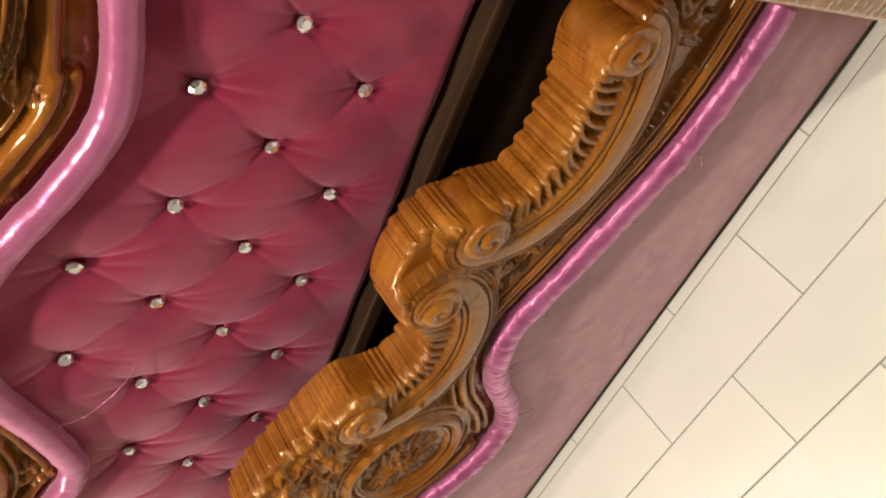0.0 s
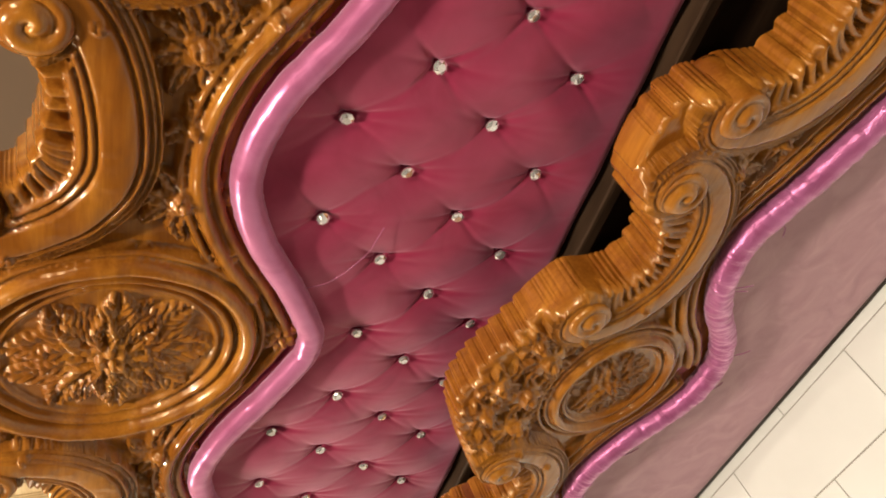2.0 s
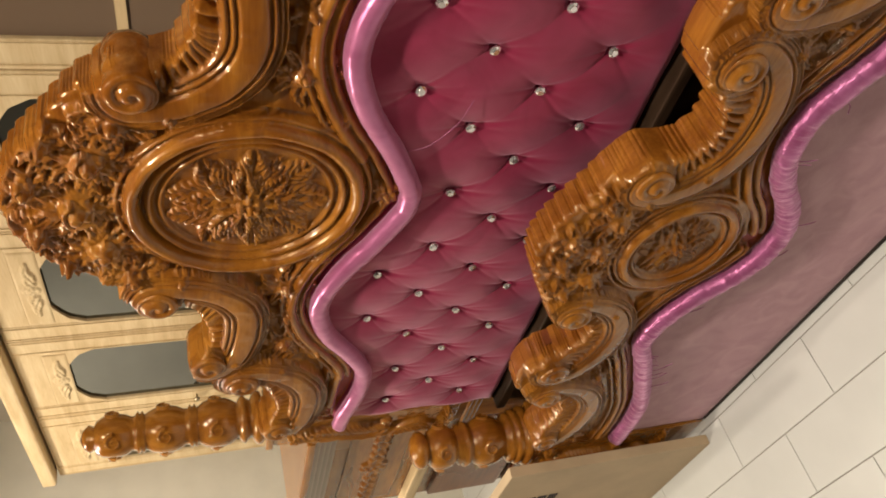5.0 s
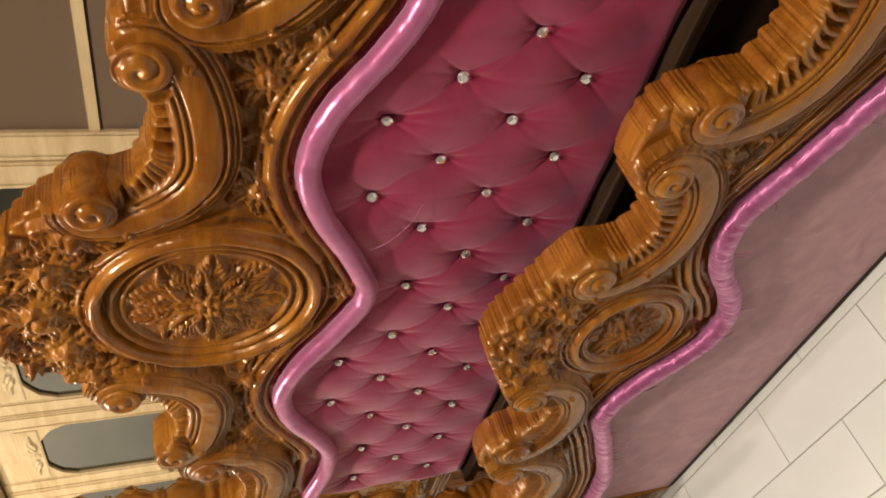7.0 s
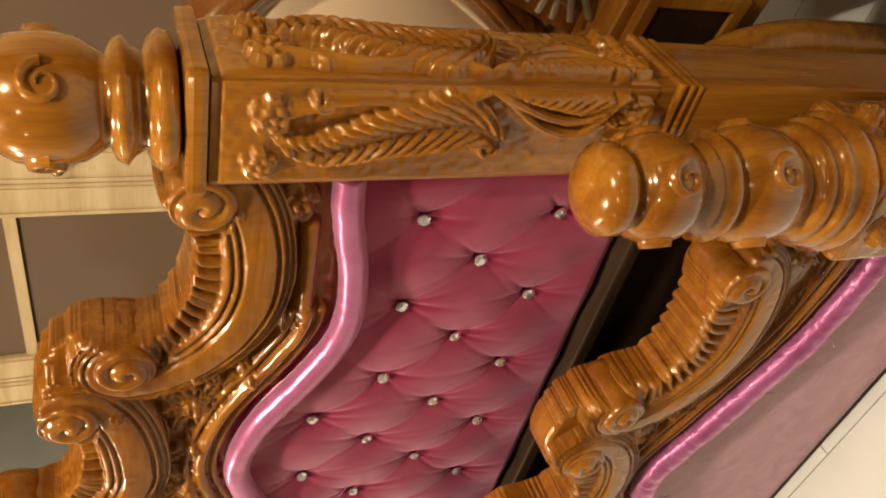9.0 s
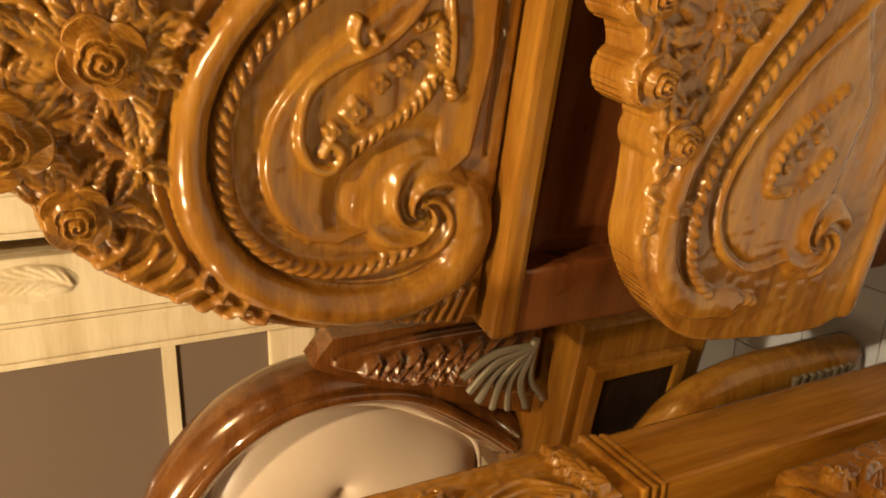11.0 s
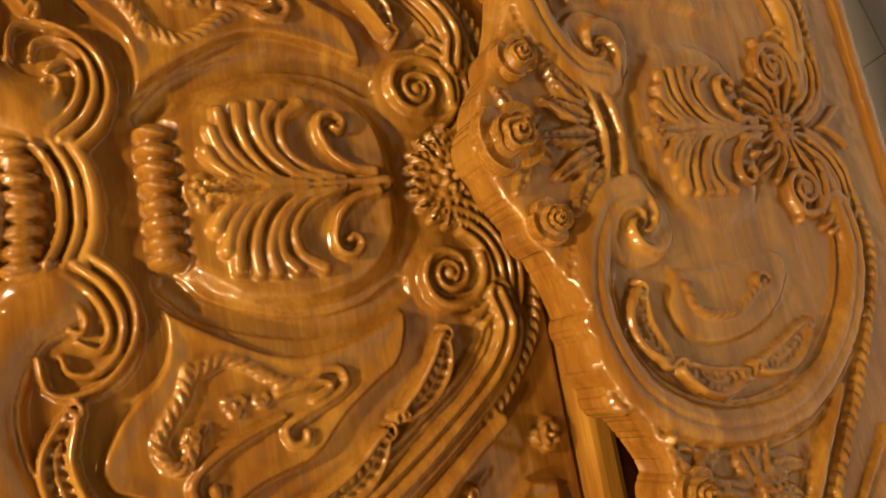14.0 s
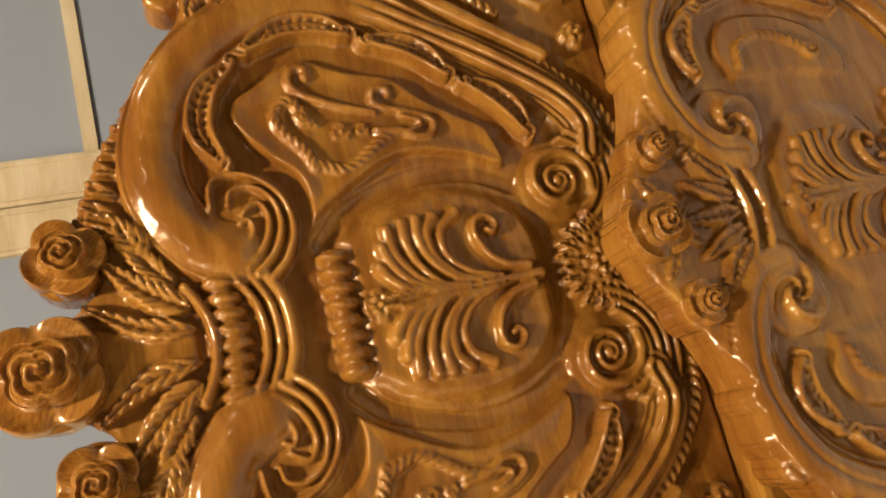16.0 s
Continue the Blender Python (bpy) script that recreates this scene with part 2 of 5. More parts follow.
        q = np.clip(D / ww, 0, 1)
        val = h * (0.42 + 0.58 * np.sin(np.pi * (0.12 + 0.60 * q))) * (0.58 + 0.42 * barb) * (1 - 0.7 * q**8)
        val = np.where(D < 0.09 * w, h * 0.45, val)
        self.put(base + val, D < ww, mode)

    def rose(self, cx, cz, r, h, turn=0.0, base=0.0):
        """A carved rose: four outer petals round a coiled bud."""
        self.flower(cx, cz, r, h * 0.95, petals=4, turn=turn, base=base)
        self.dome(cx, cz, r * 0.60, r * 0.60, h * 0.95, base=base)
        self.ridge(spiral(cx, cz, r * 0.50, r * 0.06, math.degrees(turn), 1.7, 40), r * 0.10, h * 0.30, mode="add")

    def dome(self, cx, cz, rx, rz, h, mode="max", base=0.0, power=0.5):
        q = ((self.X - cx) / rx) ** 2 + ((self.Z - cz) / rz) ** 2
        self.put(base + h * np.clip(1 - q, 0, 1) ** power, q < 1, mode)

    def flower(self, cx, cz, r, h, petals=5, turn=0.0, base=0.0, rings=2):
        """A rosette of notched petals round a knob."""
        dx, dz = self.X - cx, self.Z - cz
        d, a = np.hypot(dx, dz), np.arctan2(dz, dx) + turn
        for k in range(rings):
            rr = r * (1 - 0.36 * k)
            c = np.abs(np.cos(petals * (a + k * np.pi / petals) / 2))
            edge = rr * (0.62 + 0.38 * c**0.6)
            q = np.clip(d / edge, 0, 1)
            val = h * (0.5 + 0.3 * k) * (0.35 + 0.65 * np.sin(np.pi * q * 0.62)) * (0.55 + 0.45 * c**0.5)
            self.put(base + val, d < edge)
        self.dome(cx, cz, r * 0.2, r * 0.2, h, base=base + 0.1 * h)

    def swirl(self, cx, cz, r, h, a0=0.0, arms=3, sense=1, base=0.0):
        """A whirl of curved ridges running into a knob, as on a volute's eye."""
        dx, dz = self.X - cx, self.Z - cz
        d, a = np.hypot(dx, dz) + 1e-9, np.arctan2(dz, dx)
        ph = arms * (a - math.radians(a0)) + sense * arms * 1.75 * np.log(d / r)
        crest = np.exp(-((((ph / (2 * np.pi)) % 1.0 - 0.5) / 0.21) ** 2))
        body = np.clip(1 - (d / r) ** 2, 0, 1) ** 0.4
        val = h * body * (0.38 + 0.62 * crest) * (1 - 0.45 * np.exp(-((d / (0.16 * r)) ** 2)))
        self.put(base + val, d < r)

    def scroll(self, cx, cz, r, h, w, a0, turns, end=0.25, base=0.0, eye=True):
        c = spiral(cx, cz, r, r * end, a0, turns)
        self.ridge(c, w, h, ends=(1, 0.45), mode="max", base=base)
        if eye:
            self.dome(cx, cz, r * end * 1.05, r * end * 1.05, h * 1.05, base=base)

    def plateau(self, poly, h, edge=0.01, mode="add"):
        d = self.outside(poly)
        self.put(h * step01(-d / edge), d < 0, mode)

    def mirror(self):
        n = len(self.x)
        half = self.H[n // 2:]
        self.H[: n - n // 2] = half[::-1]

    def uneven(self, size, amount, seed):
        """Shallow tool marks: smooth random waves of that size over the carving."""
        rnd = np.random.RandomState(seed)
        u, v = (self.X - self.x[0]) / size, (self.Z - self.z[0]) / size
        g = rnd.uniform(-1, 1, (int(u.max()) + 3, int(v.max()) + 3))
        i, j = u.astype(int), v.astype(int)
        a, b = step01(u - i), step01(v - j)
        self.H = self.H + amount * ((g[i, j] * (1 - a) + g[i + 1, j] * a) * (1 - b) + (g[i, j + 1] * (1 - a) + g[i + 1, j + 1] * a) * b)

    def mesh(self, name, out, thick, round_edge=0.008, drop=0.01, front=0.0):
        """The mesh of the cells within the outline (a signed distance field), with its edge turned back by thick."""
        g = self.step
        gx, gz = np.gradient(out, g)
        nn = np.maximum(np.hypot(gx, gz), 1e-6)
        inn = out < 0.62 * g
        cell = inn[:-1, :-1] & inn[1:, :-1] & inn[:-1, 1:] & inn[1:, 1:]
        use = np.zeros(inn.shape, bool)
        use[:-1, :-1] |= cell
        use[1:, :-1] |= cell
        use[:-1, 1:] |= cell
        use[1:, 1:] |= cell
        index = -np.ones(inn.shape, int)
        index[use] = np.arange(use.sum())
        edge_pull = np.where(out > -0.5 * g, out, 0)
        px, pz = self.X - edge_pull * gx / nn, self.Z - edge_pull * gz / nn
        e = np.clip(1 + out / round_edge, 0, 1)
        hh = self.H * (1 - 0.85 * e**3) - drop * (1 - np.sqrt(np.clip(1 - e * e, 0, 1)))
        verts = np.stack([px[use], front - hh[use], pz[use]], 1)
        ii, jj = np.nonzero(cell)
        quads = np.stack([index[ii, jj], index[ii + 1, jj], index[ii + 1, jj + 1], index[ii, jj + 1]], 1)
        e1 = np.concatenate([quads[:, [k, (k + 1) % 4]] for k in range(4)])
        key = np.sort(e1, 1)
        code = key[:, 0].astype(np.int64) * (len(verts) + 1) + key[:, 1]
        _, first, count = np.unique(code, return_index=True, return_counts=True)
        rim = e1[first[count == 1]]
        rv = np.unique(rim)
        edge = -np.ones(len(verts), int)
        edge[rv] = len(verts) + np.arange(len(rv))
        bv = verts[rv].copy()
        bv[:, 1] = front + thick
        side = np.stack([edge[rim[:, 1]], edge[rim[:, 0]], edge[rim[:, 0]] + len(rv), edge[rim[:, 1]] + len(rv)], 1)
        allv, allq = np.vstack([verts, verts[rv], bv]), np.vstack([quads, side])
        m = bpy.data.meshes.new(name)
        m.vertices.add(len(allv))
        m.vertices.foreach_set("co", allv.astype(np.float32).ravel())
        m.loops.add(allq.size)
        m.loops.foreach_set("vertex_index", allq.astype(np.int32).ravel())
        m.polygons.add(len(allq))
        m.polygons.foreach_set("loop_start", np.arange(0, allq.size, 4, dtype=np.int32))
        m.update(calc_edges=True)
        m.shade_smooth()
        return m


def both(half):
    """The closed outline of a board from the points of its right half, top centre first, base last."""
    h = [tuple(p) for p in half]
    return np.array(h + [(-x, z) for x, z in h[::-1] if x > 1e-6])


def slab(poly, y0, y1):
    bm = bmesh.new()
    a = [bm.verts.new((x, y0, z)) for x, z in poly]
    b = [bm.verts.new((x, y1, z)) for x, z in poly]
    bm.faces.new(a)
    bm.faces.new(b[::-1])
    n = len(a)
    for k in range(n):
        bm.faces.new((a[k], b[k], b[(k + 1) % n], a[(k + 1) % n]))
    bmesh.ops.recalc_face_normals(bm, faces=bm.faces[:])
    return bm

# ---- the hall ----
floor = tagged(part("floor", box(-6, 8, -6, 1.42, -0.12, -0.003), GROUT), kind="structure", label="cream glossy floor tiles with dark joints")
# South and east walls stay out of view; their dark colour limits fill.
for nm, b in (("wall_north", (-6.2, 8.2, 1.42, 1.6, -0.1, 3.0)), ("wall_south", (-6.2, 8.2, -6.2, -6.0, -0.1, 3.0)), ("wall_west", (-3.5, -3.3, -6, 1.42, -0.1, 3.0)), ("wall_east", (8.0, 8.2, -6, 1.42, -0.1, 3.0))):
    tagged(part(nm, box(*b), WHITE_WALL if nm == "wall_west" else WALL if nm == "wall_north" else FILL_CUT_TAN if nm == "wall_south" else FILL_CUT_BROWN), kind="structure", label="plain cream plastered showroom wall" if nm in ("wall_north", "wall_west") else "unseen showroom wall, darkened to cut fill light")
# The ceiling is out of view and kept dark so it reflects less.
tagged(part("ceiling", box(-6.2, 8.2, -6.2, 1.6, 3.0, 3.15), CEIL), kind="structure", label="plain painted ceiling, darkened to cut bounce light")

# ---- outlines (right halves, from the top centre down) ----
HEAD_A = [(0, 1.735), (0.065, 1.715), (0.12, 1.685), (0.175, 1.64), (0.225, 1.60), (0.262, 1.558), (0.292, 1.525), (0.285, 1.478), (0.31, 1.446), (0.37, 1.426), (0.42, 1.420), (0.46, 1.436), (0.50, 1.464), (0.55, 1.460), (0.608, 1.438), (0.645, 1.385), (0.637, 1.325), (0.665, 1.298), (0.72, 1.276), (0.78, 1.270), (0.83, 1.29), (0.87, 1.31), (0.895, 1.27)]
PINK_A = [(0, 1.077), (0.03, 1.082), (0.114, 1.125), (0.21, 1.182), (0.30, 1.212), (0.375, 1.207), (0.45, 1.178), (0.53, 1.125), (0.60, 1.088), (0.66, 1.078), (0.74, 1.085), (0.83, 1.105), (0.895, 1.112)]
FOOT_A = [(0, 0.857), (0.06, 0.842), (0.14, 0.802), (0.20, 0.770), (0.236, 0.742), (0.242, 0.690), (0.270, 0.652), (0.32, 0.652), (0.36, 0.682), (0.390, 0.722), (0.435, 0.742), (0.50, 0.743), (0.550, 0.726), (0.582, 0.670), (0.604, 0.606), (0.645, 0.588), (0.69, 0.586), (0.75, 0.592), (0.80, 0.606), (0.85, 0.594), (0.895, 0.555)]
FPINK_A = [(0, 0.357), (0.05, 0.365), (0.11, 0.40), (0.17, 0.452), (0.24, 0.49), (0.30, 0.503), (0.36, 0.497), (0.43, 0.46), (0.54, 0.41), (0.66, 0.36), (0.78, 0.338), (0.895, 0.335)]
HEAD_B = [(0, 1.60), (0.045, 1.572), (0.085, 1.528), (0.12, 1.526), (0.17, 1.538), (0.235, 1.505), (0.30, 1.468), (0.353, 1.435), (0.42, 1.385), (0.47, 1.39), (0.54, 1.42), (0.60, 1.385), (0.64, 1.33), (0.70, 1.295), (0.75, 1.24), (0.79, 1.165), (0.815, 1.11), (0.835, 1.04), (0.842, 0.94), (0.855, 0.86), (0.86, 0.815)]
FOOT_B = [(0, 0.955), (0.05, 0.945), (0.09, 0.92), (0.14, 0.895), (0.20, 0.878), (0.26, 0.876), (0.31, 0.842), (0.36, 0.812), (0.41, 0.798), (0.45, 0.782), (0.49, 0.768), (0.52, 0.745), (0.56, 0.734), (0.62, 0.728), (0.69, 0.722), (0.774, 0.67), (0.825, 0.60), (0.845, 0.49), (0.855, 0.36), (0.82, 0.28)]
BX, BY = 2.03, 0.205       # the second bed: its middle and the face of its headboard
# the second bed, the chair and the cabinets behind it stand turned against the first bed
SWING = Matrix.Translation((1.529, -0.712, 0)) @ Matrix.Rotation(radians(-10.6), 4, "Z") @ Matrix.Translation((-1.672, 0.623, 0))


def outline(half, tail):
    c = smooth_curve(half, 6)
    return both([tuple(p) for p in c] + tail)


def empty(name, at=(0, 0, 0)):
    ob = new(name)
    ob.location = at
    return ob


# ---- bed with the tufted headboard ----
def c_scroll(r, e0, e1, low, ra, h, w=0.030, base=0.004):
    """A C-shaped scroll hanging between two coiled ends, with channels along it and fins standing inside."""
    (x0, z0), (x1, z1), (xm, zm) = e0, e1, low
    coil0 = spiral(x0, z0, ra, ra * 0.28, 180, -1.45)[::-1]
    coil1 = spiral(x1, z1, ra, ra * 0.28, 0, 1.45)
    th = np.linspace(0, np.pi / 2, 32)
    left = np.stack([xm - (xm - x0 + ra) * np.cos(th), z0 - (z0 - zm) * np.sin(th)], 1)
    right = np.stack([xm + (x1 + ra - xm) * np.sin(th), z1 - (z1 - zm) * np.cos(th)], 1)
    mid = np.vstack([left, right[1:]])
    path = np.vstack([coil0[:-1], mid, coil1[1:]])
    D, T, S, ln = r.near(path, w + 0.01)
    ww = w * (0.30 + 0.70 * np.sin(np.pi * T) ** 0.8)
    q = np.clip(D / ww, 0, 1)
    f = S / ww
    n = len(mid)
    tang = np.gradient(mid, axis=0)
    r.plateau(np.vstack([mid, mid[:1]]), 0.25 * h, 0.012)
    for k in range(19):
        i = int(n * (0.10 + 0.80 * k / 18))
        t = tang[i] / np.hypot(*tang[i])
        nrm = np.array([-t[1], t[0]])
        p = mid[i] + nrm * w * 0.6
        reach = 0.062 + 0.016 * abs(k / 9 - 1)
        r.ridge(smooth_curve([p, p + nrm * reach * 0.5 + t * 0.003, p + nrm * reach * 0.80 + t * 0.012, p + nrm * reach + t * 0.026], 4), 0.0086, h * 0.72, ends=(1.0, 0.8), mode="max", base=base * 0.5)
    val = h * (0.62 + 0.38 * np.sqrt(1 - q * q)) - 0.30 * h * sum(np.exp(-(((f - g) / 0.050) ** 2)) for g in (-0.86, -0.70, -0.48, 0.52, 0.74))
    r.put(base + val, D < ww)


def wreath(r, cx, cz, rx, rz, h, base, n=30):
    """Fluted leaves radiating in an oval round a rosette."""
    rnd = random.Random(int(1000 * (cz + rx)))
    size = min(rx, rz)
    for layer, (f0, f1, lift, share) in enumerate(((0.30, 1.0, 0.75, 0.60), (0.16, 0.70, 1.0, 0.40))):
        m = int(n * share)
        for k in range(m):
            a = 2 * math.pi * (k + 0.5 * layer) / m + rnd.uniform(-0.12, 0.12)
            far = f1 * rnd.uniform(0.84, 1.0)
            bend = rnd.uniform(-0.45, 0.45)
            p = [(cx + rx * f * math.cos(a + bend * (f - f0)), cz + rz * f * math.sin(a + bend * (f - f0))) for f in (f0, (f0 + far) / 2, far)]
            r.leaf(smooth_curve(p, 5), size * (0.33 if layer == 0 else 0.22), h * lift * rnd.uniform(0.75, 1.1), lobes=5, base=base)
    r.flower(cx, cz, 0.26 * size, h * 1.2, petals=6, base=base + 0.25 * h, turn=0.3)


def palmette(r, z0, size, base, h=0.013):
    """A shell of ribs sweeping off a stem, a barbed leaf standing in it and a curled tendril on either side."""
    ribs = (((0.005, 0.038), (0.019, 0.080), (0.046, 0.104), (0.076, 0.102), (0.095, 0.078)), ((0.005, 0.050), (0.014, 0.090), (0.041, 0.116), (0.073, 0.122), (0.094, 0.108)), ((0.004, 0.068), (0.015, 0.100), (0.044, 0.126), (0.071, 0.134), (0.094, 0.131)), ((0.003, 0.084), (0.010, 0.116), (0.037, 0.140), (0.068, 0.150), (0.092, 0.149)), ((0.003, 0.100), (0.017, 0.138), (0.051, 0.164), (0.087, 0.170)), ((0.003, 0.112), (0.016, 0.150), (0.042, 0.172), (0.066, 0.180)), ((0.002, 0.124), (0.012, 0.160), (0.028, 0.180), (0.042, 0.188)))
    for k, rib in enumerate(ribs):
        c = smooth_curve([(size * x, z0 + size * z) for x, z in rib], 7)
        r.ridge(c, 0.0098 * size, h, ends=(0.35, 1.0), mode="max", base=base)
        r.dome(c[-1][0], c[-1][1], 0.0078 * size, 0.0078 * size, h * 1.05, base=base)
    r.leaf(smooth_curve([(0.001, z0 + 0.118 * size), (0.001, z0 + 0.155 * size), (0.001, z0 + 0.196 * size)], 6), 0.020 * size, h * 1.15, lobes=7, base=base, tip=0.1)
    r.ridge([(0.0, z0 - 0.015), (0.0, z0 + 0.12 * size)], 0.006 * size, h * 0.9, mode="max", base=base, ends=(1.2, 0.5))
    r.ridge(smooth_curve([(size * x, z0 + size * z) for x, z in ((0.012, 0.000), (0.018, 0.028), (0.035, 0.049), (0.058, 0.060), (0.077, 0.058), (0.084, 0.042), (0.073, 0.030), (0.062, 0.036), (0.066, 0.044))], 8), 0.0068 * size, h, base=base, mode="max", ends=(1.1, 0.7))


def oval(r, cx, cz, rx, rz, w, h, base=0.0):
    a = np.linspace(0, 2 * np.pi, 90)
    r.ridge(np.stack([cx + rx * np.cos(a), cz + rz * np.sin(a)], 1), w, h, mode="max", base=base)


def cluster(r, x, z, rad, h, n, reach, w, base=0.001, turn=20, span=360):
    """A carved rose with feathered leaves spreading round it."""
    for k in range(n):
        a = math.radians(turn + span * (k + 0.15 * (k % 2)) / n)
        ln = reach * (1.0 if k % 2 else 0.84)
        p = [(x + d * math.cos(a + bend), z + d * math.sin(a + bend)) for d, bend in ((rad * 0.55, 0.0), (rad * 0.6 + ln * 0.55, 0.10), (rad * 0.6 + ln, 0.34 if k % 2 else 0.2))]
        r.leaf(smooth_curve(p, 5), w, h * 0.62, lobes=max(4, int(ln / 0.012)), base=base)
    r.rose(x, z, rad, h, turn=math.radians(turn), base=base + 0.003)


def carve_head_a(r):
    border = smooth_curve(PINK_A, 6) + np.array([0, 0.0])
    for d, w, h in ((0.020, 0.009, 0.012), (0.040, 0.012, 0.018), (0.060, 0.006, 0.010)):
        nrm = np.gradient(border, axis=0)
        nrm = np.stack([-nrm[:, 1], nrm[:, 0]], 1) / np.hypot(*nrm.T)[:, None]
        keep = border[:, 0] > 0.10 if d > 0.03 else border[:, 0] > 0.02
        r.ridge((border + nrm * d)[keep & (border[:, 0] < 0.66)], w, h, mode="max", base=0.004)
    r.ridge([(0.64, 1.122), (0.80, 1.128)], 0.013, 0.016, mode="max", base=0.003)
    r.ridge([(0.62, 1.150), (0.80, 1.156)], 0.005, 0.010, mode="max", base=0.003)
    r.flower(0.842, 1.155, 0.034, 0.022, petals=5, base=0.004)
    r.flower(0.175, 1.205, 0.022, 0.018, petals=5, base=0.004)
    r.flower(0.632, 1.125, 0.020, 0.018, petals=5, base=0.004)
    c_scroll(r, (0.256, 1.510), (0.505, 1.424), (0.350, 1.343), 0.040, 0.029, w=0.046)
    c_scroll(r, (0.600, 1.352), (0.862, 1.262), (0.735, 1.190), 0.040, 0.029, w=0.046)
    for x, z, rad, n, reach, turn in ((0.268, 1.268, 0.024, 8, 0.055, 25), (0.475, 1.262, 0.024, 8, 0.062, 50), (0.560, 1.262, 0.016, 6, 0.055, 15), (0.200, 1.460, 0.018, 5, 0.035, 20), (0.52, 1.185, 0.016, 5, 0.035, 10), (0.372, 1.262, 0.014, 4, 0.045, 0), (0.505, 1.365, 0.018, 5, 0.04, 60), (0.845, 1.225, 0.018, 5, 0.04, 90)):
        cluster(r, x, z, rad, 0.020, n, reach, 0.015, turn=turn)
    r.dome(0, 1.345, 0.182, 0.198, 0.010, mode="over", base=0.0, power=0.1)
    for f, w, h in ((1.0, 0.016, 0.026), (0.86, 0.008, 0.017), (0.76, 0.006, 0.012), (1.12, 0.006, 0.014)):
        oval(r, 0, 1.345, 0.170 * f, 0.188 * f, w, h, base=0.004)
    wreath(r, 0, 1.345, 0.128, 0.148, 0.028, 0.0)
    r.flower(0, 1.105, 0.030, 0.02, petals=7, base=0.004)
    for x, z, rad, n, reach, turn in ((0.0, 1.615, 0.046, 8, 0.062, 12), (0.105, 1.585, 0.040, 8, 0.060, 30), (0.185, 1.545, 0.030, 7, 0.05, 70), (0.055, 1.680, 0.026, 6, 0.045, 10), (0.14, 1.645, 0.022, 6, 0.04, 50)):
        cluster(r, x, z, rad, 0.030, n, reach, 0.021, turn=turn)


def carve_foot_a(r):
    border = smooth_curve(FPINK_A, 6)
    nrm = np.gradient(border, axis=0)
    nrm = np.stack([-nrm[:, 1], nrm[:, 0]], 1) / np.hypot(*nrm.T)[:, None]
    for d, w, h in ((0.028, 0.008, 0.012), (0.046, 0.009, 0.014), (0.064, 0.006, 0.010)):
        r.ridge((border + nrm * d)[border[:, 0] > 0.03], w, h, mode="max", base=0.003)
    c_scroll(r, (0.193, 0.718), (0.428, 0.682), (0.305, 0.575), 0.036, 0.025, w=0.038)
    c_scroll(r, (0.548, 0.660), (0.815, 0.575), (0.680, 0.495), 0.036, 0.025, w=0.038)
    for x, z, rad, n, reach, turn in ((0.452, 0.588, 0.020, 6, 0.045, 30), (0.205, 0.618, 0.016, 5, 0.04, 60), (0.50, 0.535, 0.014, 5, 0.035, 10), (0.845, 0.475, 0.020, 6, 0.045, 40)):
        cluster(r, x, z, rad, 0.017, n, reach, 0.014, turn=turn)
    r.dome(0, 0.565, 0.125, 0.125, 0.008, mode="over", power=0.1)
    for f, w, h in ((1.0, 0.012, 0.020), (0.84, 0.006, 0.013), (1.14, 0.005, 0.011), (1.25, 0.005, 0.010)):
        oval(r, 0, 0.565, 0.115 * f, 0.110 * f, w, h, base=0.003)
    wreath(r, 0, 0.565, 0.090, 0.088, 0.020, 0.0, n=24)
    for x, z, rad, n, reach, turn in ((0.0, 0.735, 0.030, 7, 0.046, 12), (0.082, 0.728, 0.028, 7, 0.044, 40), (0.035, 0.800, 0.022, 6, 0.036, 10), (0.125, 0.765, 0.018, 6, 0.034, 20), (0.145, 0.700, 0.016, 5, 0.034, 60)):
        cluster(r, x, z, rad, 0.022, n, reach, 0.015, turn=turn)


def acanthus_link(r, pts, w, h, base):
    """One C-shaped link of a leaf chain: a rimmed crescent with a toothed leaf in it and curled ends."""
    c = smooth_curve(pts, 10)
    nrm = np.gradient(c, axis=0)
    nrm = np.stack([-nrm[:, 1], nrm[:, 0]], 1) / np.hypot(*nrm.T)[:, None]
    arc = np.sin(np.linspace(0.12, np.pi - 0.12, len(c)))[:, None] ** 0.6
    D, T, S, ln = r.near(c, w * 1.3)
    r.put(base + h * (0.34 + 0.30 * np.abs(np.sin(np.pi * (T * ln / 0.0125 + 0.8 * np.abs(S) / 0.0125)))), D < w * 0.85 * np.sin(np.pi * np.clip(T, 0.02, 0.98)) ** 0.6)
    r.ridge(c + nrm * w * 1.0 * arc, 0.0055, h * 1.15, mode="max", base=base)
    r.ridge(c - nrm * w * 0.9 * arc, 0.0045, h * 0.95, mode="max", base=base)
    r.ridge(c[6:-6], 0.0028, h * 0.8, mode="max", base=base)
    for p, q in ((c[0], c[2]), (c[-1], c[-3])):
        a = math.degrees(math.atan2(p[1] - q[1], p[0] - q[0]))
        r.scroll(p[0], p[1], w * 0.72, h * 1.1, 0.0048, a, 1.0, end=0.4, base=base)


def claw(r, curves, w, h, base=0.004):
    """Nested hooks in which a band ends."""
    for pts in curves:
        r.ridge(smooth_curve(pts, 8), w, h, ends=(0.45, 1.0), mode="max", base=base)


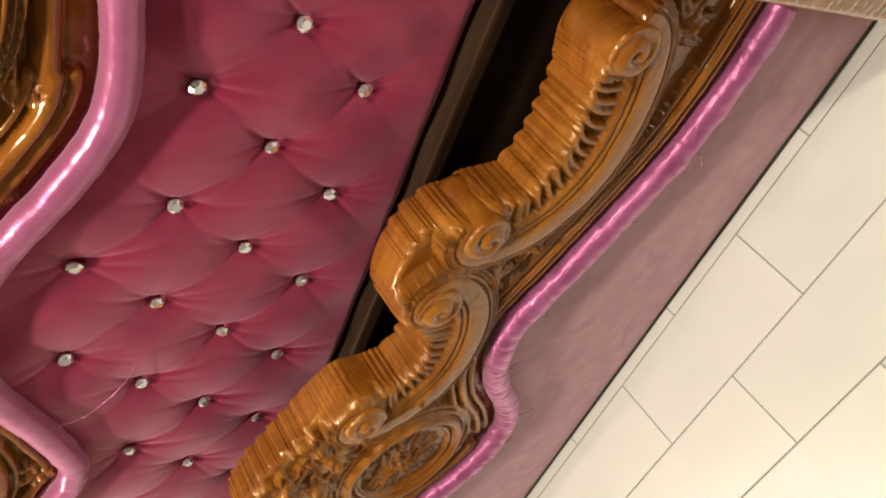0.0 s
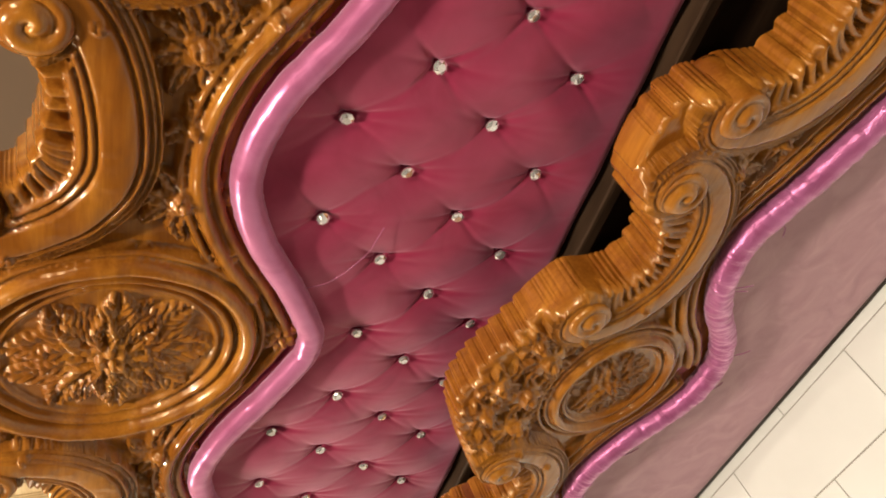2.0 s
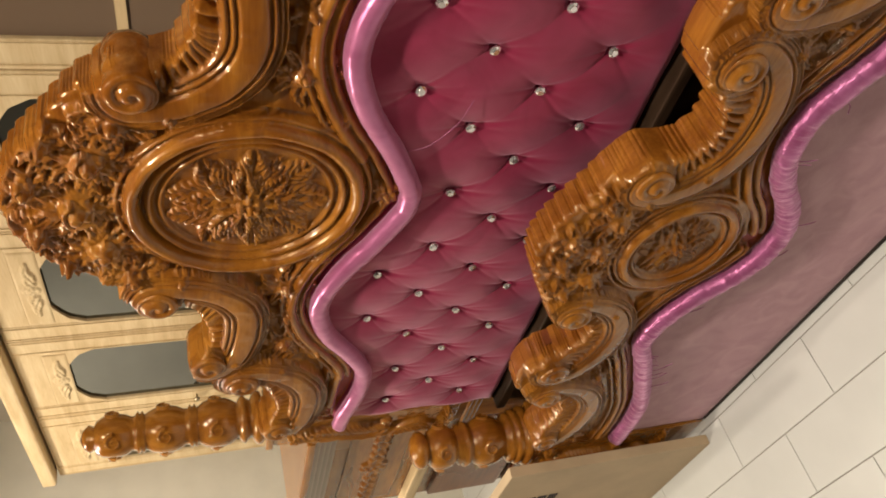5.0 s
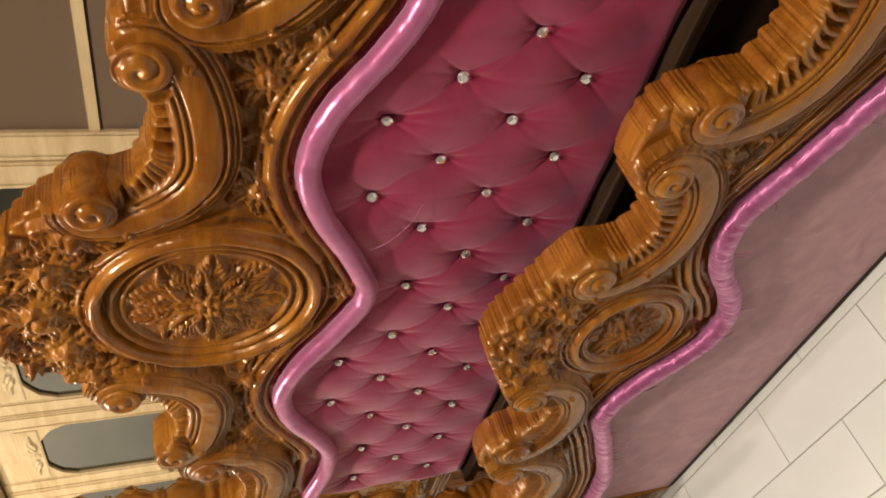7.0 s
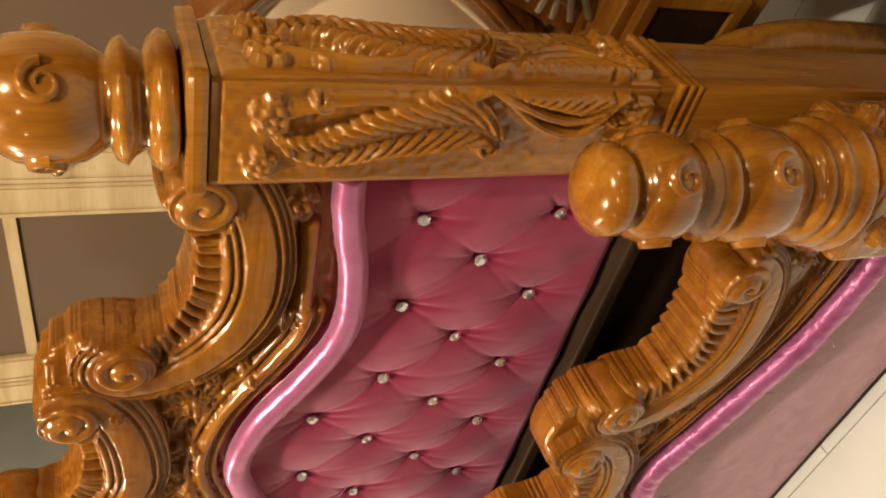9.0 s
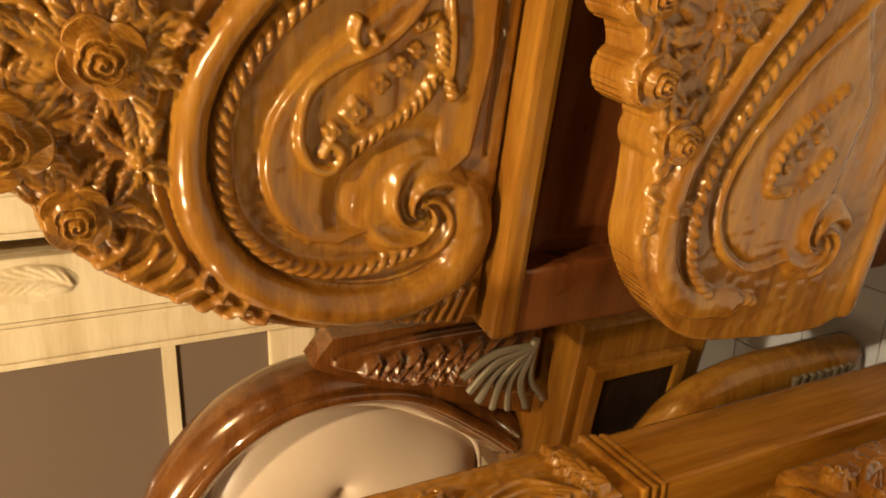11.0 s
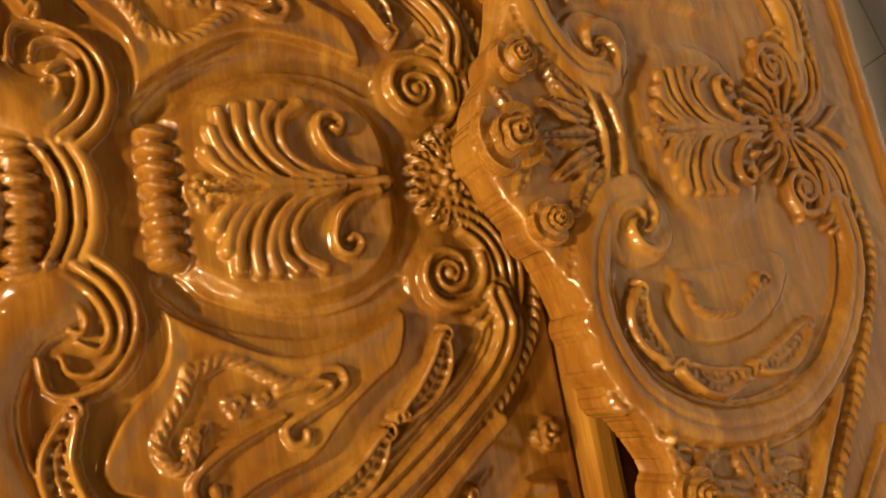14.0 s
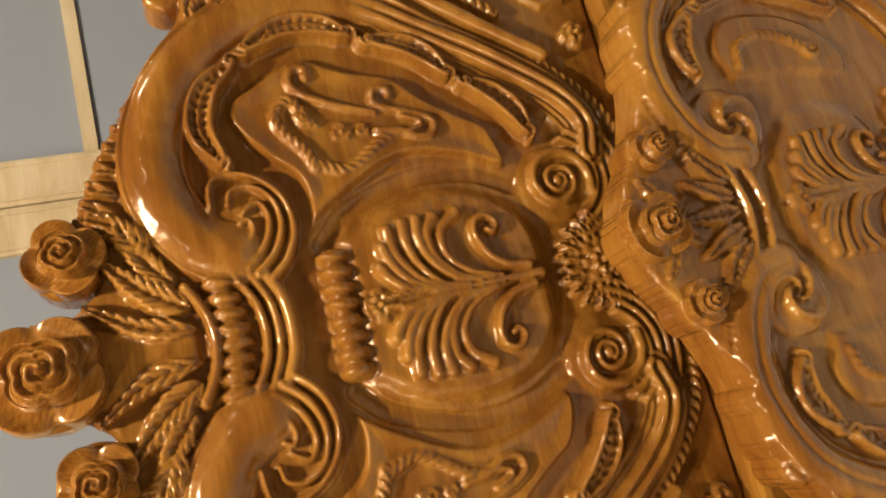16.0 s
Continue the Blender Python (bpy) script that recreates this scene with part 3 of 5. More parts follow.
def carve_head_b(r):
    # raised field with the looped ornament, and the heart in the middle
    field = smooth_curve([(0.110, 1.283), (0.149, 1.281), (0.179, 1.290), (0.205, 1.317), (0.230, 1.338), (0.262, 1.354), (0.287, 1.346), (0.302, 1.322), (0.322, 1.288), (0.337, 1.262), (0.330, 1.238), (0.311, 1.197), (0.296, 1.142), (0.258, 1.100), (0.232, 1.062), (0.206, 1.026), (0.151, 1.015), (0.170, 1.070), (0.184, 1.130), (0.177, 1.172), (0.156, 1.214), (0.130, 1.256)], 6)
    r.plateau(field, 0.013, 0.0075)
    d = r.outside(field)
    r.put(-0.0045 * step01((-d - 0.006) / 0.022), d < 0, "add")
    heart = [(-0.01, 1.262), (0.078, 1.262), (0.105, 1.235), (0.13, 1.19), (0.142, 1.13), (0.134, 1.07), (0.105, 1.02), (0.06, 0.992), (-0.01, 0.985)]
    r.plateau(smooth_curve(heart, 5), 0.016, 0.026)
    r.ridge(smooth_curve([(0.09, 1.272), (0.125, 1.235), (0.15, 1.17), (0.157, 1.12), (0.149, 1.06), (0.125, 1.012)], 8), 0.013, -0.007)
    # great S-shaped band: from the volute up round the lobe to its whirl
    band = smooth_curve([(0.150, 0.892), (0.195, 0.885), (0.245, 0.918), (0.305, 1.000), (0.360, 1.090), (0.402, 1.165), (0.413, 1.24), (0.402, 1.302), (0.372, 1.358), (0.325, 1.408), (0.262, 1.440), (0.20, 1.449), (0.150, 1.436), (0.112, 1.410), (0.094, 1.376)], 10)
    r.ridge(band, 0.032, 0.020, ends=(0.8, 1.0), mode="max", base=0.004)
    r.ridge(band, 0.041, 0.006, ends=(0.8, 1.0), mode="max", base=0.0, flat=0.8)
    D, T, S, ln = r.near(band, 0.045)
    for f in (-0.013, 0.004, 0.019):
        r.put(-0.009 * np.exp(-(((S - f) / 0.0035) ** 2)) * step01((0.45 - T) / 0.1), D < 0.03, "add")
    for f in (-0.034, 0.034):
        r.put(0.007 * np.exp(-(((S - f) / 0.0045) ** 2)), D < 0.045, "add")
    r.dome(0.128, 1.352, 0.068, 0.056, 0.006, mode="max", base=0.003)
    claw(r, (((0.150, 1.394), (0.182, 1.388), (0.190, 1.362), (0.177, 1.331), (0.148, 1.309), (0.112, 1.304), (0.080, 1.316), (0.056, 1.340)), ((0.152, 1.374), (0.168, 1.368), (0.172, 1.346), (0.154, 1.324), (0.121, 1.317), (0.088, 1.330), (0.064, 1.354)), ((0.140, 1.359), (0.150, 1.340), (0.130, 1.330), (0.098, 1.340), (0.074, 1.364)), ((0.127, 1.364), (0.131, 1.354), (0.117, 1.350), (0.096, 1.362), (0.082, 1.382))), 0.0072, 0.016)
    # volutes and rosette at the foot of the heart
    r.dome(0.117, 0.950, 0.054, 0.054, 0.009, mode="max", power=0.6)
    r.scroll(0.117, 0.950, 0.050, 0.014, 0.0095, 250, 2.2, end=0.2, base=0.004)
    for k in range(4):
        r.ridge(spiral(0.117, 0.950, 0.062 + 0.013 * k, 0.056 + 0.013 * k, -20 - 8 * k, -0.36), 0.0062, 0.013, mode="max", base=0.003)
    r.flower(0.0, 0.921, 0.030, 0.024, petals=8, base=0.006)
    for a in (12, 32, 52, 71, 90):
        r.leaf(smooth_curve([(0.020 * math.cos(math.radians(a)), 0.921 + 0.020 * math.sin(math.radians(a))), (0.044 * math.cos(math.radians(a)), 0.921 + 0.044 * math.sin(math.radians(a))), (0.066 * math.cos(math.radians(a + 6)), 0.921 + 0.066 * math.sin(math.radians(a + 6)))], 5), 0.013, 0.013, lobes=4, base=0.003)
    for a in (-8, -26, -44):
        r.leaf(smooth_curve([(0.024 * math.cos(math.radians(a)), 0.921 + 0.024 * math.sin(math.radians(a))), (0.044 * math.cos(math.radians(a)), 0.921 + 0.044 * math.sin(math.radians(a))), (0.074 * math.cos(math.radians(a + 10)), 0.921 + 0.062 * math.sin(math.radians(a + 10)))], 5), 0.012, 0.012, lobes=4, base=0.003)
    # beaded edge below the band
    bead = smooth_curve([(0.05, 0.832), (0.138, 0.832), (0.212, 0.852), (0.288, 0.918), (0.35, 1.000), (0.385, 1.052)], 10)
    r.ridge(bead, 0.0085, 0.011, mode="max", base=0.003, rope=0.014)
    r.flower(0.329, 0.855, 0.022, 0.018, petals=4, base=0.004)
    # chain of leaf links inside the band
    chain = [[(0.190, 0.974), (0.222, 0.984), (0.252, 1.008), (0.272, 1.042)], [(0.286, 1.064), (0.318, 1.088), (0.338, 1.120), (0.346, 1.160)], [(0.358, 1.184), (0.376, 1.224), (0.375, 1.270), (0.348, 1.320)], [(0.334, 1.336), (0.300, 1.374), (0.250, 1.388), (0.206, 1.370)]]
    for pts in chain:
        acanthus_link(r, pts, 0.0145, 0.018, 0.004)
    # ornament on the field: a roped loop, two curled stems and a small leaf
    r.ridge(smooth_curve([(0.184, 1.262), (0.208, 1.270), (0.234, 1.290), (0.253, 1.298), (0.272, 1.290), (0.276, 1.275), (0.262, 1.266)], 8), 0.0085, 0.010, base=0.008, mode="max", rope=0.011)
    r.ridge(smooth_curve([(0.188, 1.258), (0.177, 1.228), (0.187, 1.202), (0.208, 1.174), (0.218, 1.150)], 8), 0.0085, 0.009, base=0.008, mode="max", rope=0.011)
    r.ridge(smooth_curve([(0.222, 1.176), (0.217, 1.145), (0.206, 1.124), (0.208, 1.104), (0.224, 1.100), (0.237, 1.120), (0.247, 1.150), (0.258, 1.172), (0.276, 1.168), (0.277, 1.153), (0.268, 1.150)], 8), 0.0055, 0.010, base=0.008, mode="max")
    r.ridge(smooth_curve([(0.214, 1.150), (0.218, 1.122), (0.226, 1.118), (0.236, 1.140)], 8), 0.004, 0.010, base=0.008, mode="max")
    r.ridge(smooth_curve([(0.246, 1.172), (0.262, 1.222), (0.281, 1.259), (0.299, 1.272), (0.318, 1.264), (0.316, 1.250), (0.305, 1.250)], 8), 0.0068, 0.010, base=0.008, mode="max", ends=(0.5, 1.1))
    for ex, ez in ((0.262, 1.262), (0.256, 1.276), (0.246, 1.256)):
        r.leaf(smooth_curve([(0.240, 1.262), (0.5 * ex + 0.122, 0.5 * ez + 0.631), (ex, ez)], 5), 0.008, 0.011, lobes=3, base=0.008)
    for dx, dz, rr in ((0.226, 1.221, 0.014), (0.226, 1.193, 0.010), (0.243, 1.254, 0.008)):
        r.flower(dx, dz, rr, 0.012, petals=3, base=0.008, rings=1)
    # the palmette in the heart
    r.flower(0.0, 1.225, 0.022, 0.020, petals=5, base=0.010)
    palmette(r, 1.028, 1.0, 0.015)
    for k in range(4):
        r.dome(0.010 + 0.0195 * k, 1.266, 0.0115, 0.021, 0.017, base=0.008, power=0.6)
        r.ridge([(0.004 + 0.0195 * k, 1.255), (0.012 + 0.0195 * k, 1.283)], 0.003, 0.003)
    # neck under the crest
    for z, w, h, bow in ((1.425, 0.007, 0.014, -0.012), (1.368, 0.006, 0.013, -0.010), (1.352, 0.006, 0.012, -0.008), (1.335, 0.009, 0.014, -0.006)):
        r.ridge(smooth_curve([(-0.01, z + bow), (0.03, z + 0.5 * bow), (0.066, z + 0.012)], 6), w, h, mode="max", base=0.004)
    for k in range(4):
        r.dome(0.008 + 0.0185 * k, 1.394 + 0.002 * k, 0.0105, 0.021, 0.014, base=0.004)
        r.ridge([(0.002 + 0.0185 * k, 1.378), (0.012 + 0.0185 * k, 1.410)], 0.003, 0.003)
    r.plateau([(-0.01, 1.43), (0.016, 1.43), (0.030, 1.50), (0.05, 1.55), (-0.01, 1.56)], 0.006, 0.008)
    for pts, w, n in (([(0.018, 1.432), (0.030, 1.49), (0.068, 1.548)], 0.017, 8), ([(0.040, 1.436), (0.070, 1.480), (0.112, 1.520)], 0.024, 8), ([(0.070, 1.448), (0.115, 1.482), (0.168, 1.500)], 0.020, 9), ([(0.110, 1.468), (0.150, 1.500), (0.165, 1.535)], 0.022, 7)):
        r.leaf(smooth_curve(pts, 6), w, 0.016, lobes=n, base=0.002, tip=0.1)
    for k in range(9):
        f = k / 8
        x, z = 0.15 + 0.20 * f, 1.500 - 0.055 * f * f
        r.leaf(smooth_curve([(x - 0.012, z - 0.006), (x, z + 0.02), (x + 0.018, z + 0.045)], 4), 0.012, 0.013, lobes=3, base=0.0)
    # leaves between the lobes
    for x, z, rad, n, reach, turn, w in ((0.502, 1.252, 0.034, 8, 0.080, 10, 0.022), (0.655, 1.288, 0.030, 6, 0.062, 200, 0.018), (0.575, 1.345, 0.040, 7, 0.075, 40, 0.024), (0.455, 1.345, 0.016, 5, 0.055, 50, 0.017), (0.600, 1.228, 0.012, 4, 0.050, 20, 0.015), (0.44, 1.225, 0.010, 3, 0.050, 200, 0.015)):
        cluster(r, x, z, rad, 0.020, n, reach, w, turn=turn)
    for k in range(7):
        x, z = 0.700 + 0.017 * k, 1.262 - 0.024 * k
        r.ridge(smooth_curve([(x - 0.022, z - 0.022), (x - 0.004, z - 0.012), (x + 0.008, z + 0.010)], 4), 0.0085, 0.015, mode="max", base=0.001, ends=(0.5, 1))
    # lower lobe: tube, rope, inner ridge, kidney ornament, whirl
    tube = smooth_curve([(0.300, 0.918), (0.345, 0.985), (0.400, 1.062), (0.450, 1.118), (0.510, 1.160), (0.570, 1.180), (0.632, 1.182), (0.692, 1.166), (0.745, 1.130), (0.785, 1.070), (0.805, 1.0), (0.803, 0.93), (0.775, 0.872), (0.725, 0.850), (0.68, 0.862)], 10)
    r.ridge(tube, 0.031, 0.021, ends=(0.35, 1.0), mode="max", base=0.003)
    D, T, S, ln = r.near(tube, 0.05)
    for f in (-0.033, 0.033):
        r.put(0.006 * np.exp(-(((S - f) / 0.004) ** 2)) * step01(T / 0.2), D < 0.05, "add")
    rope = smooth_curve([(0.373, 0.970), (0.428, 1.038), (0.465, 1.084), (0.507, 1.122), (0.560, 1.146), (0.618, 1.150), (0.678, 1.136), (0.726, 1.096), (0.750, 1.038), (0.750, 0.974), (0.734, 0.925)], 10)
    r.ridge(rope, 0.0105, 0.014, mode="max", base=0.003, rope=0.015)
    inner = smooth_curve([(0.372, 0.895), (0.42, 0.955), (0.460, 1.003), (0.509, 1.062), (0.553, 1.097), (0.595, 1.111), (0.639, 1.110), (0.682, 1.092), (0.714, 1.060)], 10)
    hollow = np.vstack([inner, [(0.722, 1.02), (0.70, 0.96), (0.62, 0.86), (0.50, 0.845), (0.38, 0.85)]])
    d = r.outside(hollow)
    r.put(0.010 * step01(-d / 0.008) - 0.006 * step01((-d - 0.006) / 0.03), d < 0, "add")
    r.ridge([(0.40, 0.838), (0.62, 0.838)], 0.004, -0.005)
    # kidney ornament: a smooth curled stem, a roped edge, leaves and berries between them
    r.ridge(smooth_curve([(0.520, 0.902), (0.490, 0.903), (0.455, 0.908), (0.434, 0.914), (0.430, 0.932), (0.457, 0.950), (0.485, 0.978), (0.511, 1.030), (0.538, 1.062), (0.585, 1.070), (0.618, 1.057), (0.626, 1.032), (0.608, 1.022), (0.596, 1.036), (0.606, 1.044)], 8), 0.0066, 0.010, base=0.004, mode="max")
    r.ridge(smooth_curve([(0.622, 1.022), (0.598, 0.994), (0.577, 0.964), (0.553, 0.937), (0.525, 0.920)], 8), 0.0095, 0.010, base=0.004, mode="max", rope=0.012)
    r.ridge(smooth_curve([(0.545, 0.894), (0.505, 0.912), (0.480, 0.914), (0.464, 0.924), (0.470, 0.944)], 8), 0.0075, 0.010, base=0.004, mode="max", rope=0.010)
    r.ridge(smooth_curve([(0.465, 1.012), (0.483, 1.015), (0.497, 1.005), (0.491, 0.990), (0.478, 0.996)], 8), 0.0052, 0.010, base=0.004, mode="max")
    r.dome(0.545, 0.99, 0.07, 0.03, 0.006, mode="add", power=1.0)
    for dx, dz, rr in ((0.560, 1.012, 0.015), (0.530, 0.985, 0.010), (0.512, 0.962, 0.012), (0.495, 0.945, 0.009), (0.580, 1.035, 0.010)):
        r.flower(dx, dz, rr, 0.012, petals=4, base=0.008, rings=1)
    d = np.hypot(r.X - 0.672, r.Z - 0.940)
    r.put(-0.010 * np.exp(-(((d - 0.082) / 0.016) ** 2)) * (r.Z > 0.905) * (r.X < 0.70), d < 0.13, "add")
    r.swirl(0.684, 0.922, 0.070, 0.024, a0=30, arms=4, sense=-1, base=0.001)
    for k in range(8):
        z = 0.835 + 0.016 * k
        r.ridge([(0.80 + 0.002 * k, z), (0.85, z + 0.018)], 0.006, 0.012, mode="max", base=0.002)


def carve_foot_b(r):
    band = smooth_curve([(0.11, 0.435), (0.17, 0.432), (0.25, 0.47), (0.318, 0.545), (0.352, 0.63), (0.345, 0.74), (0.295, 0.822), (0.215, 0.858), (0.14, 0.85), (0.085, 0.815), (0.072, 0.775)], 10)
    r.ridge(band, 0.026, 0.015, mode="max", base=0.003, ends=(0.8, 1))
    D, T, S, ln = r.near(band, 0.04)
    for f in (-0.028, 0.028, 0.0):
        r.put((0.005 if f else -0.004) * np.exp(-(((S - f) / 0.0035) ** 2)), D < 0.035, "add")
    r.swirl(0.108, 0.778, 0.052, 0.020, a0=120, arms=3, sense=1, base=0.002)
    for pts in ([(0.185, 0.800), (0.225, 0.805), (0.262, 0.782)], [(0.275, 0.765), (0.298, 0.72), (0.296, 0.675)], [(0.294, 0.650), (0.284, 0.60), (0.255, 0.555)]):
        acanthus_link(r, pts, 0.015, 0.012, 0.003)
    r.scroll(0.085, 0.490, 0.042, 0.009, 0.008, 250, 2.2, end=0.2, base=0.004)
    r.flower(0.0, 0.505, 0.026, 0.018, petals=7, base=0.004)
    for k in range(10):
        a = math.radians(88 - 20 * k)
        far = 0.075 if k < 5 else 0.125
        r.ridge(smooth_curve([(0.026 * math.cos(a), 0.505 + 0.026 * math.sin(a)), (0.6 * far * math.cos(a), 0.505 + 0.6 * far * math.sin(a)), (far * math.cos(a + 0.25), 0.505 + far * math.sin(a + 0.25))], 5), 0.0062, 0.010, mode="max", base=0.002, ends=(0.7, 0.9))
    for k in range(4):
        r.ridge(spiral(0.085, 0.490, 0.056 + 0.012 * k, 0.050 + 0.012 * k, -20 - 8 * k, -0.32), 0.005, 0.010, mode="max", base=0.002)
    for pts in ([(0.0, 0.805), (0.0, 0.84), (0.0, 0.89)], [(0.018, 0.808), (0.030, 0.84), (0.050, 0.875)], [(0.036, 0.81), (0.060, 0.838), (0.092, 0.858)], [(0.05, 0.805), (0.085, 0.825), (0.125, 0.868)]):
        r.leaf(smooth_curve(pts, 6), 0.016, 0.013, lobes=7, base=0.002, tip=0.1)
    r.plateau(smooth_curve([(-0.01, 0.76), (0.06, 0.745), (0.115, 0.70), (0.13, 0.64), (0.11, 0.58), (0.06, 0.55), (-0.01, 0.545)], 5), 0.008, 0.025)
    r.flower(0.0, 0.715, 0.020, 0.014, petals=5, base=0.007)
    palmette(r, 0.552, 0.84, 0.007, h=0.011)
    r.plateau(smooth_curve([(0.16, 0.745), (0.21, 0.765), (0.255, 0.735), (0.262, 0.67), (0.24, 0.60), (0.19, 0.555), (0.155, 0.57), (0.165, 0.65)], 5), 0.007, 0.012)
    r.ridge(smooth_curve([(0.185, 0.73), (0.215, 0.72), (0.225, 0.67), (0.20, 0.62)], 6), 0.007, 0.010, base=0.006, mode="max", rope=0.011)
    r.scroll(0.195, 0.61, 0.014, 0.010, 0.005, 60, 1.2, end=0.3, base=0.006)
    bead = smooth_curve([(0.10, 0.400), (0.20, 0.405), (0.336, 0.489), (0.42, 0.555), (0.497, 0.607), (0.602, 0.652), (0.70, 0.645), (0.76, 0.595), (0.775, 0.52)], 10)
    r.ridge(bead, 0.009, 0.012, mode="max", base=0.003, rope=0.015)
    outer = bead[20:] + np.array([0.0, 0.04])
    r.ridge(outer, 0.022, 0.014, mode="max", base=0.002, ends=(0.3, 1.0))
    ridge2 = smooth_curve([(0.40, 0.46), (0.489, 0.551), (0.595, 0.617), (0.678, 0.608), (0.728, 0.547), (0.72, 0.48)], 10)
    r.ridge(ridge2, 0.006, 0.010)
    r.plateau(np.vstack([ridge2, [(0.66, 0.42), (0.52, 0.40)]]), 0.006, 0.02)
    r.swirl(0.70, 0.43, 0.060, 0.019, a0=30, arms=4, sense=-1, base=0.002)
    r.ridge(smooth_curve([(0.50, 0.47), (0.56, 0.54), (0.62, 0.55), (0.62, 0.50), (0.58, 0.46)], 8), 0.007, 0.011, base=0.006, mode="max", rope=0.012)
    for dx, dz in ((0.575, 0.51), (0.555, 0.49), (0.59, 0.53)):
        r.flower(dx, dz, 0.011, 0.010, petals=4, base=0.006, rings=1)
    for x, z, rad, n, reach, turn, w in ((0.425, 0.69, 0.020, 8, 0.066, 10, 0.016), (0.406, 0.784, 0.028, 6, 0.045, 150, 0.015), (0.487, 0.758, 0.028, 6, 0.048, 170, 0.015), (0.552, 0.709, 0.024, 6, 0.05, 190, 0.015), (0.635, 0.698, 0.014, 5, 0.04, 180, 0.014), (0.345, 0.805, 0.012, 5, 0.036, 0, 0.012), (0.0, 0.915, 0.03, 7, 0.045, 190, 0.013), (0.19, 0.872, 0.010, 4, 0.036, 0, 0.012)):
        cluster(r, x, z, rad, 0.014, n, reach, w, turn=turn)
    r.dome(0.50, 0.36, 0.16, 0.030, 0.006, mode="add", power=1.2)
    r.flower(0.425, 0.675, 0.026, 0.016, petals=6, base=0.004)
    for z in (0.80, 0.775):
        r.ridge(smooth_curve([(-0.01, z - 0.006), (0.03, z), (0.06, z + 0.01)], 6), 0.006, 0.011, mode="max", base=0.003)
    r.ridge([(-0.01, 0.31), (0.84, 0.31)], 0.012, 0.010, mode="max")


PITCH, ROW, ROW_C = 0.0805, 0.104, 0.98


def buttons_a():
    """The places of the buttons: staggered rows within the padded panel."""
    top = smooth_curve(PINK_A, 6)
    out = []
    for k in range(-3, 2):
        z = ROW_C + k * ROW
        for j in range(-11, 12):
            if (j + k) % 2 == 0:
                x = j * PITCH
                if z < np.interp(abs(x), top[:, 0], top[:, 1]) - 0.062 and z > 0.70 and abs(x) < 0.86:
                    out.append((x, z))
    return out


def tufted_panel(r):
    """Padding that swells between the buttons, with pinched creases running out of each."""
    pts = buttons_a()
    near1, crease = np.full(r.X.shape, 1e3), np.zeros(r.X.shape)
    rnd = random.Random(5)
    for bx, bz in pts:
        dx, dz = r.X - bx, r.Z - bz
        near1 = np.minimum(near1, np.hypot(dx, dz))
        for sx, sz in ((1, 1), (-1, 1), (1, -1), (-1, -1), (0.12, -1), (-0.25, -1), (0.4, -1), (0.1, 1)):
            ln = math.hypot(PITCH * sx, ROW * sz)
            ux, uz = sx * PITCH / ln, sz * ROW / ln
            a = rnd.uniform(-0.25, 0.25)
            ux, uz = ux * math.cos(a) - uz * math.sin(a), ux * math.sin(a) + uz * math.cos(a)
            al, pe = dx * ux + dz * uz, dx * uz - dz * ux
            crease += rnd.uniform(0.5, 1.2) * np.where(al > 0, np.exp(-((pe / (0.0026 + 0.045 * np.abs(al))) ** 2)) * np.exp(-al / 0.036), 0)
    u = (r.X / PITCH + (r.Z - ROW_C) / ROW) / 2
    v = (r.X / PITCH - (r.Z - ROW_C) / ROW) / 2
    puff = (0.5 * (np.sin(np.pi * u) ** 2 + np.sin(np.pi * v) ** 2)) ** 0.55
    zone = step01((0.17 - near1) / 0.10)
    return 0.0135 * (puff * zone + 0.8 * (1 - zone)) - 0.010 * np.exp(-near1 / 0.009) - 0.0048 * crease


def tube(path, radius, y, seg=14, wrinkle=0.0, seed=1, flat=1.0):
    """A padded roll along a path in the board's plane; wrinkle: gathers across it."""
    p = np.asarray(path, float)
    tang = np.gradient(p, axis=0)
    tang /= np.hypot(*tang.T)[:, None]
    bm, rings = bmesh.new(), []
    for k, ((x, z), (tx, tz)) in enumerate(zip(p, tang)):
        ring = []
        for s in range(seg):
            a = 2 * math.pi * s / seg
            rr = radius * (1 + wrinkle * (noise.noise(Vector((x * 70 + seed, z * 70, math.cos(a) * 1.5))) + 0.6 * noise.noise(Vector((x * 190, z * 190, a)))))
            ring.append(bm.verts.new((x - tz * rr * math.cos(a), y - flat * rr * math.sin(a), z + tx * rr * math.cos(a))))
        rings.append(ring)
    for a, b in zip(rings, rings[1:]):
        for s in range(seg):
            bm.faces.new((a[s], a[(s + 1) % seg], b[(s + 1) % seg], b[s]))
    bm.faces.new(rings[0])
    bm.faces.new(rings[-1][::-1])
    bmesh.ops.recalc_face_normals(bm, faces=bm.faces[:])
    return bm


def along(half, d, x_end=0.893, per=14):
    """A whole border from its right half, moved down its normal by d."""
    c = smooth_curve(half, per)
    full = np.vstack([c[::-1] * [-1, 1], c[1:]])
    t = np.gradient(full, axis=0)
    n = np.stack([t[:, 1], -t[:, 0]], 1) / np.hypot(*t.T)[:, None]
    q = full + n * d
    return q[np.abs(q[:, 0]) < x_end]


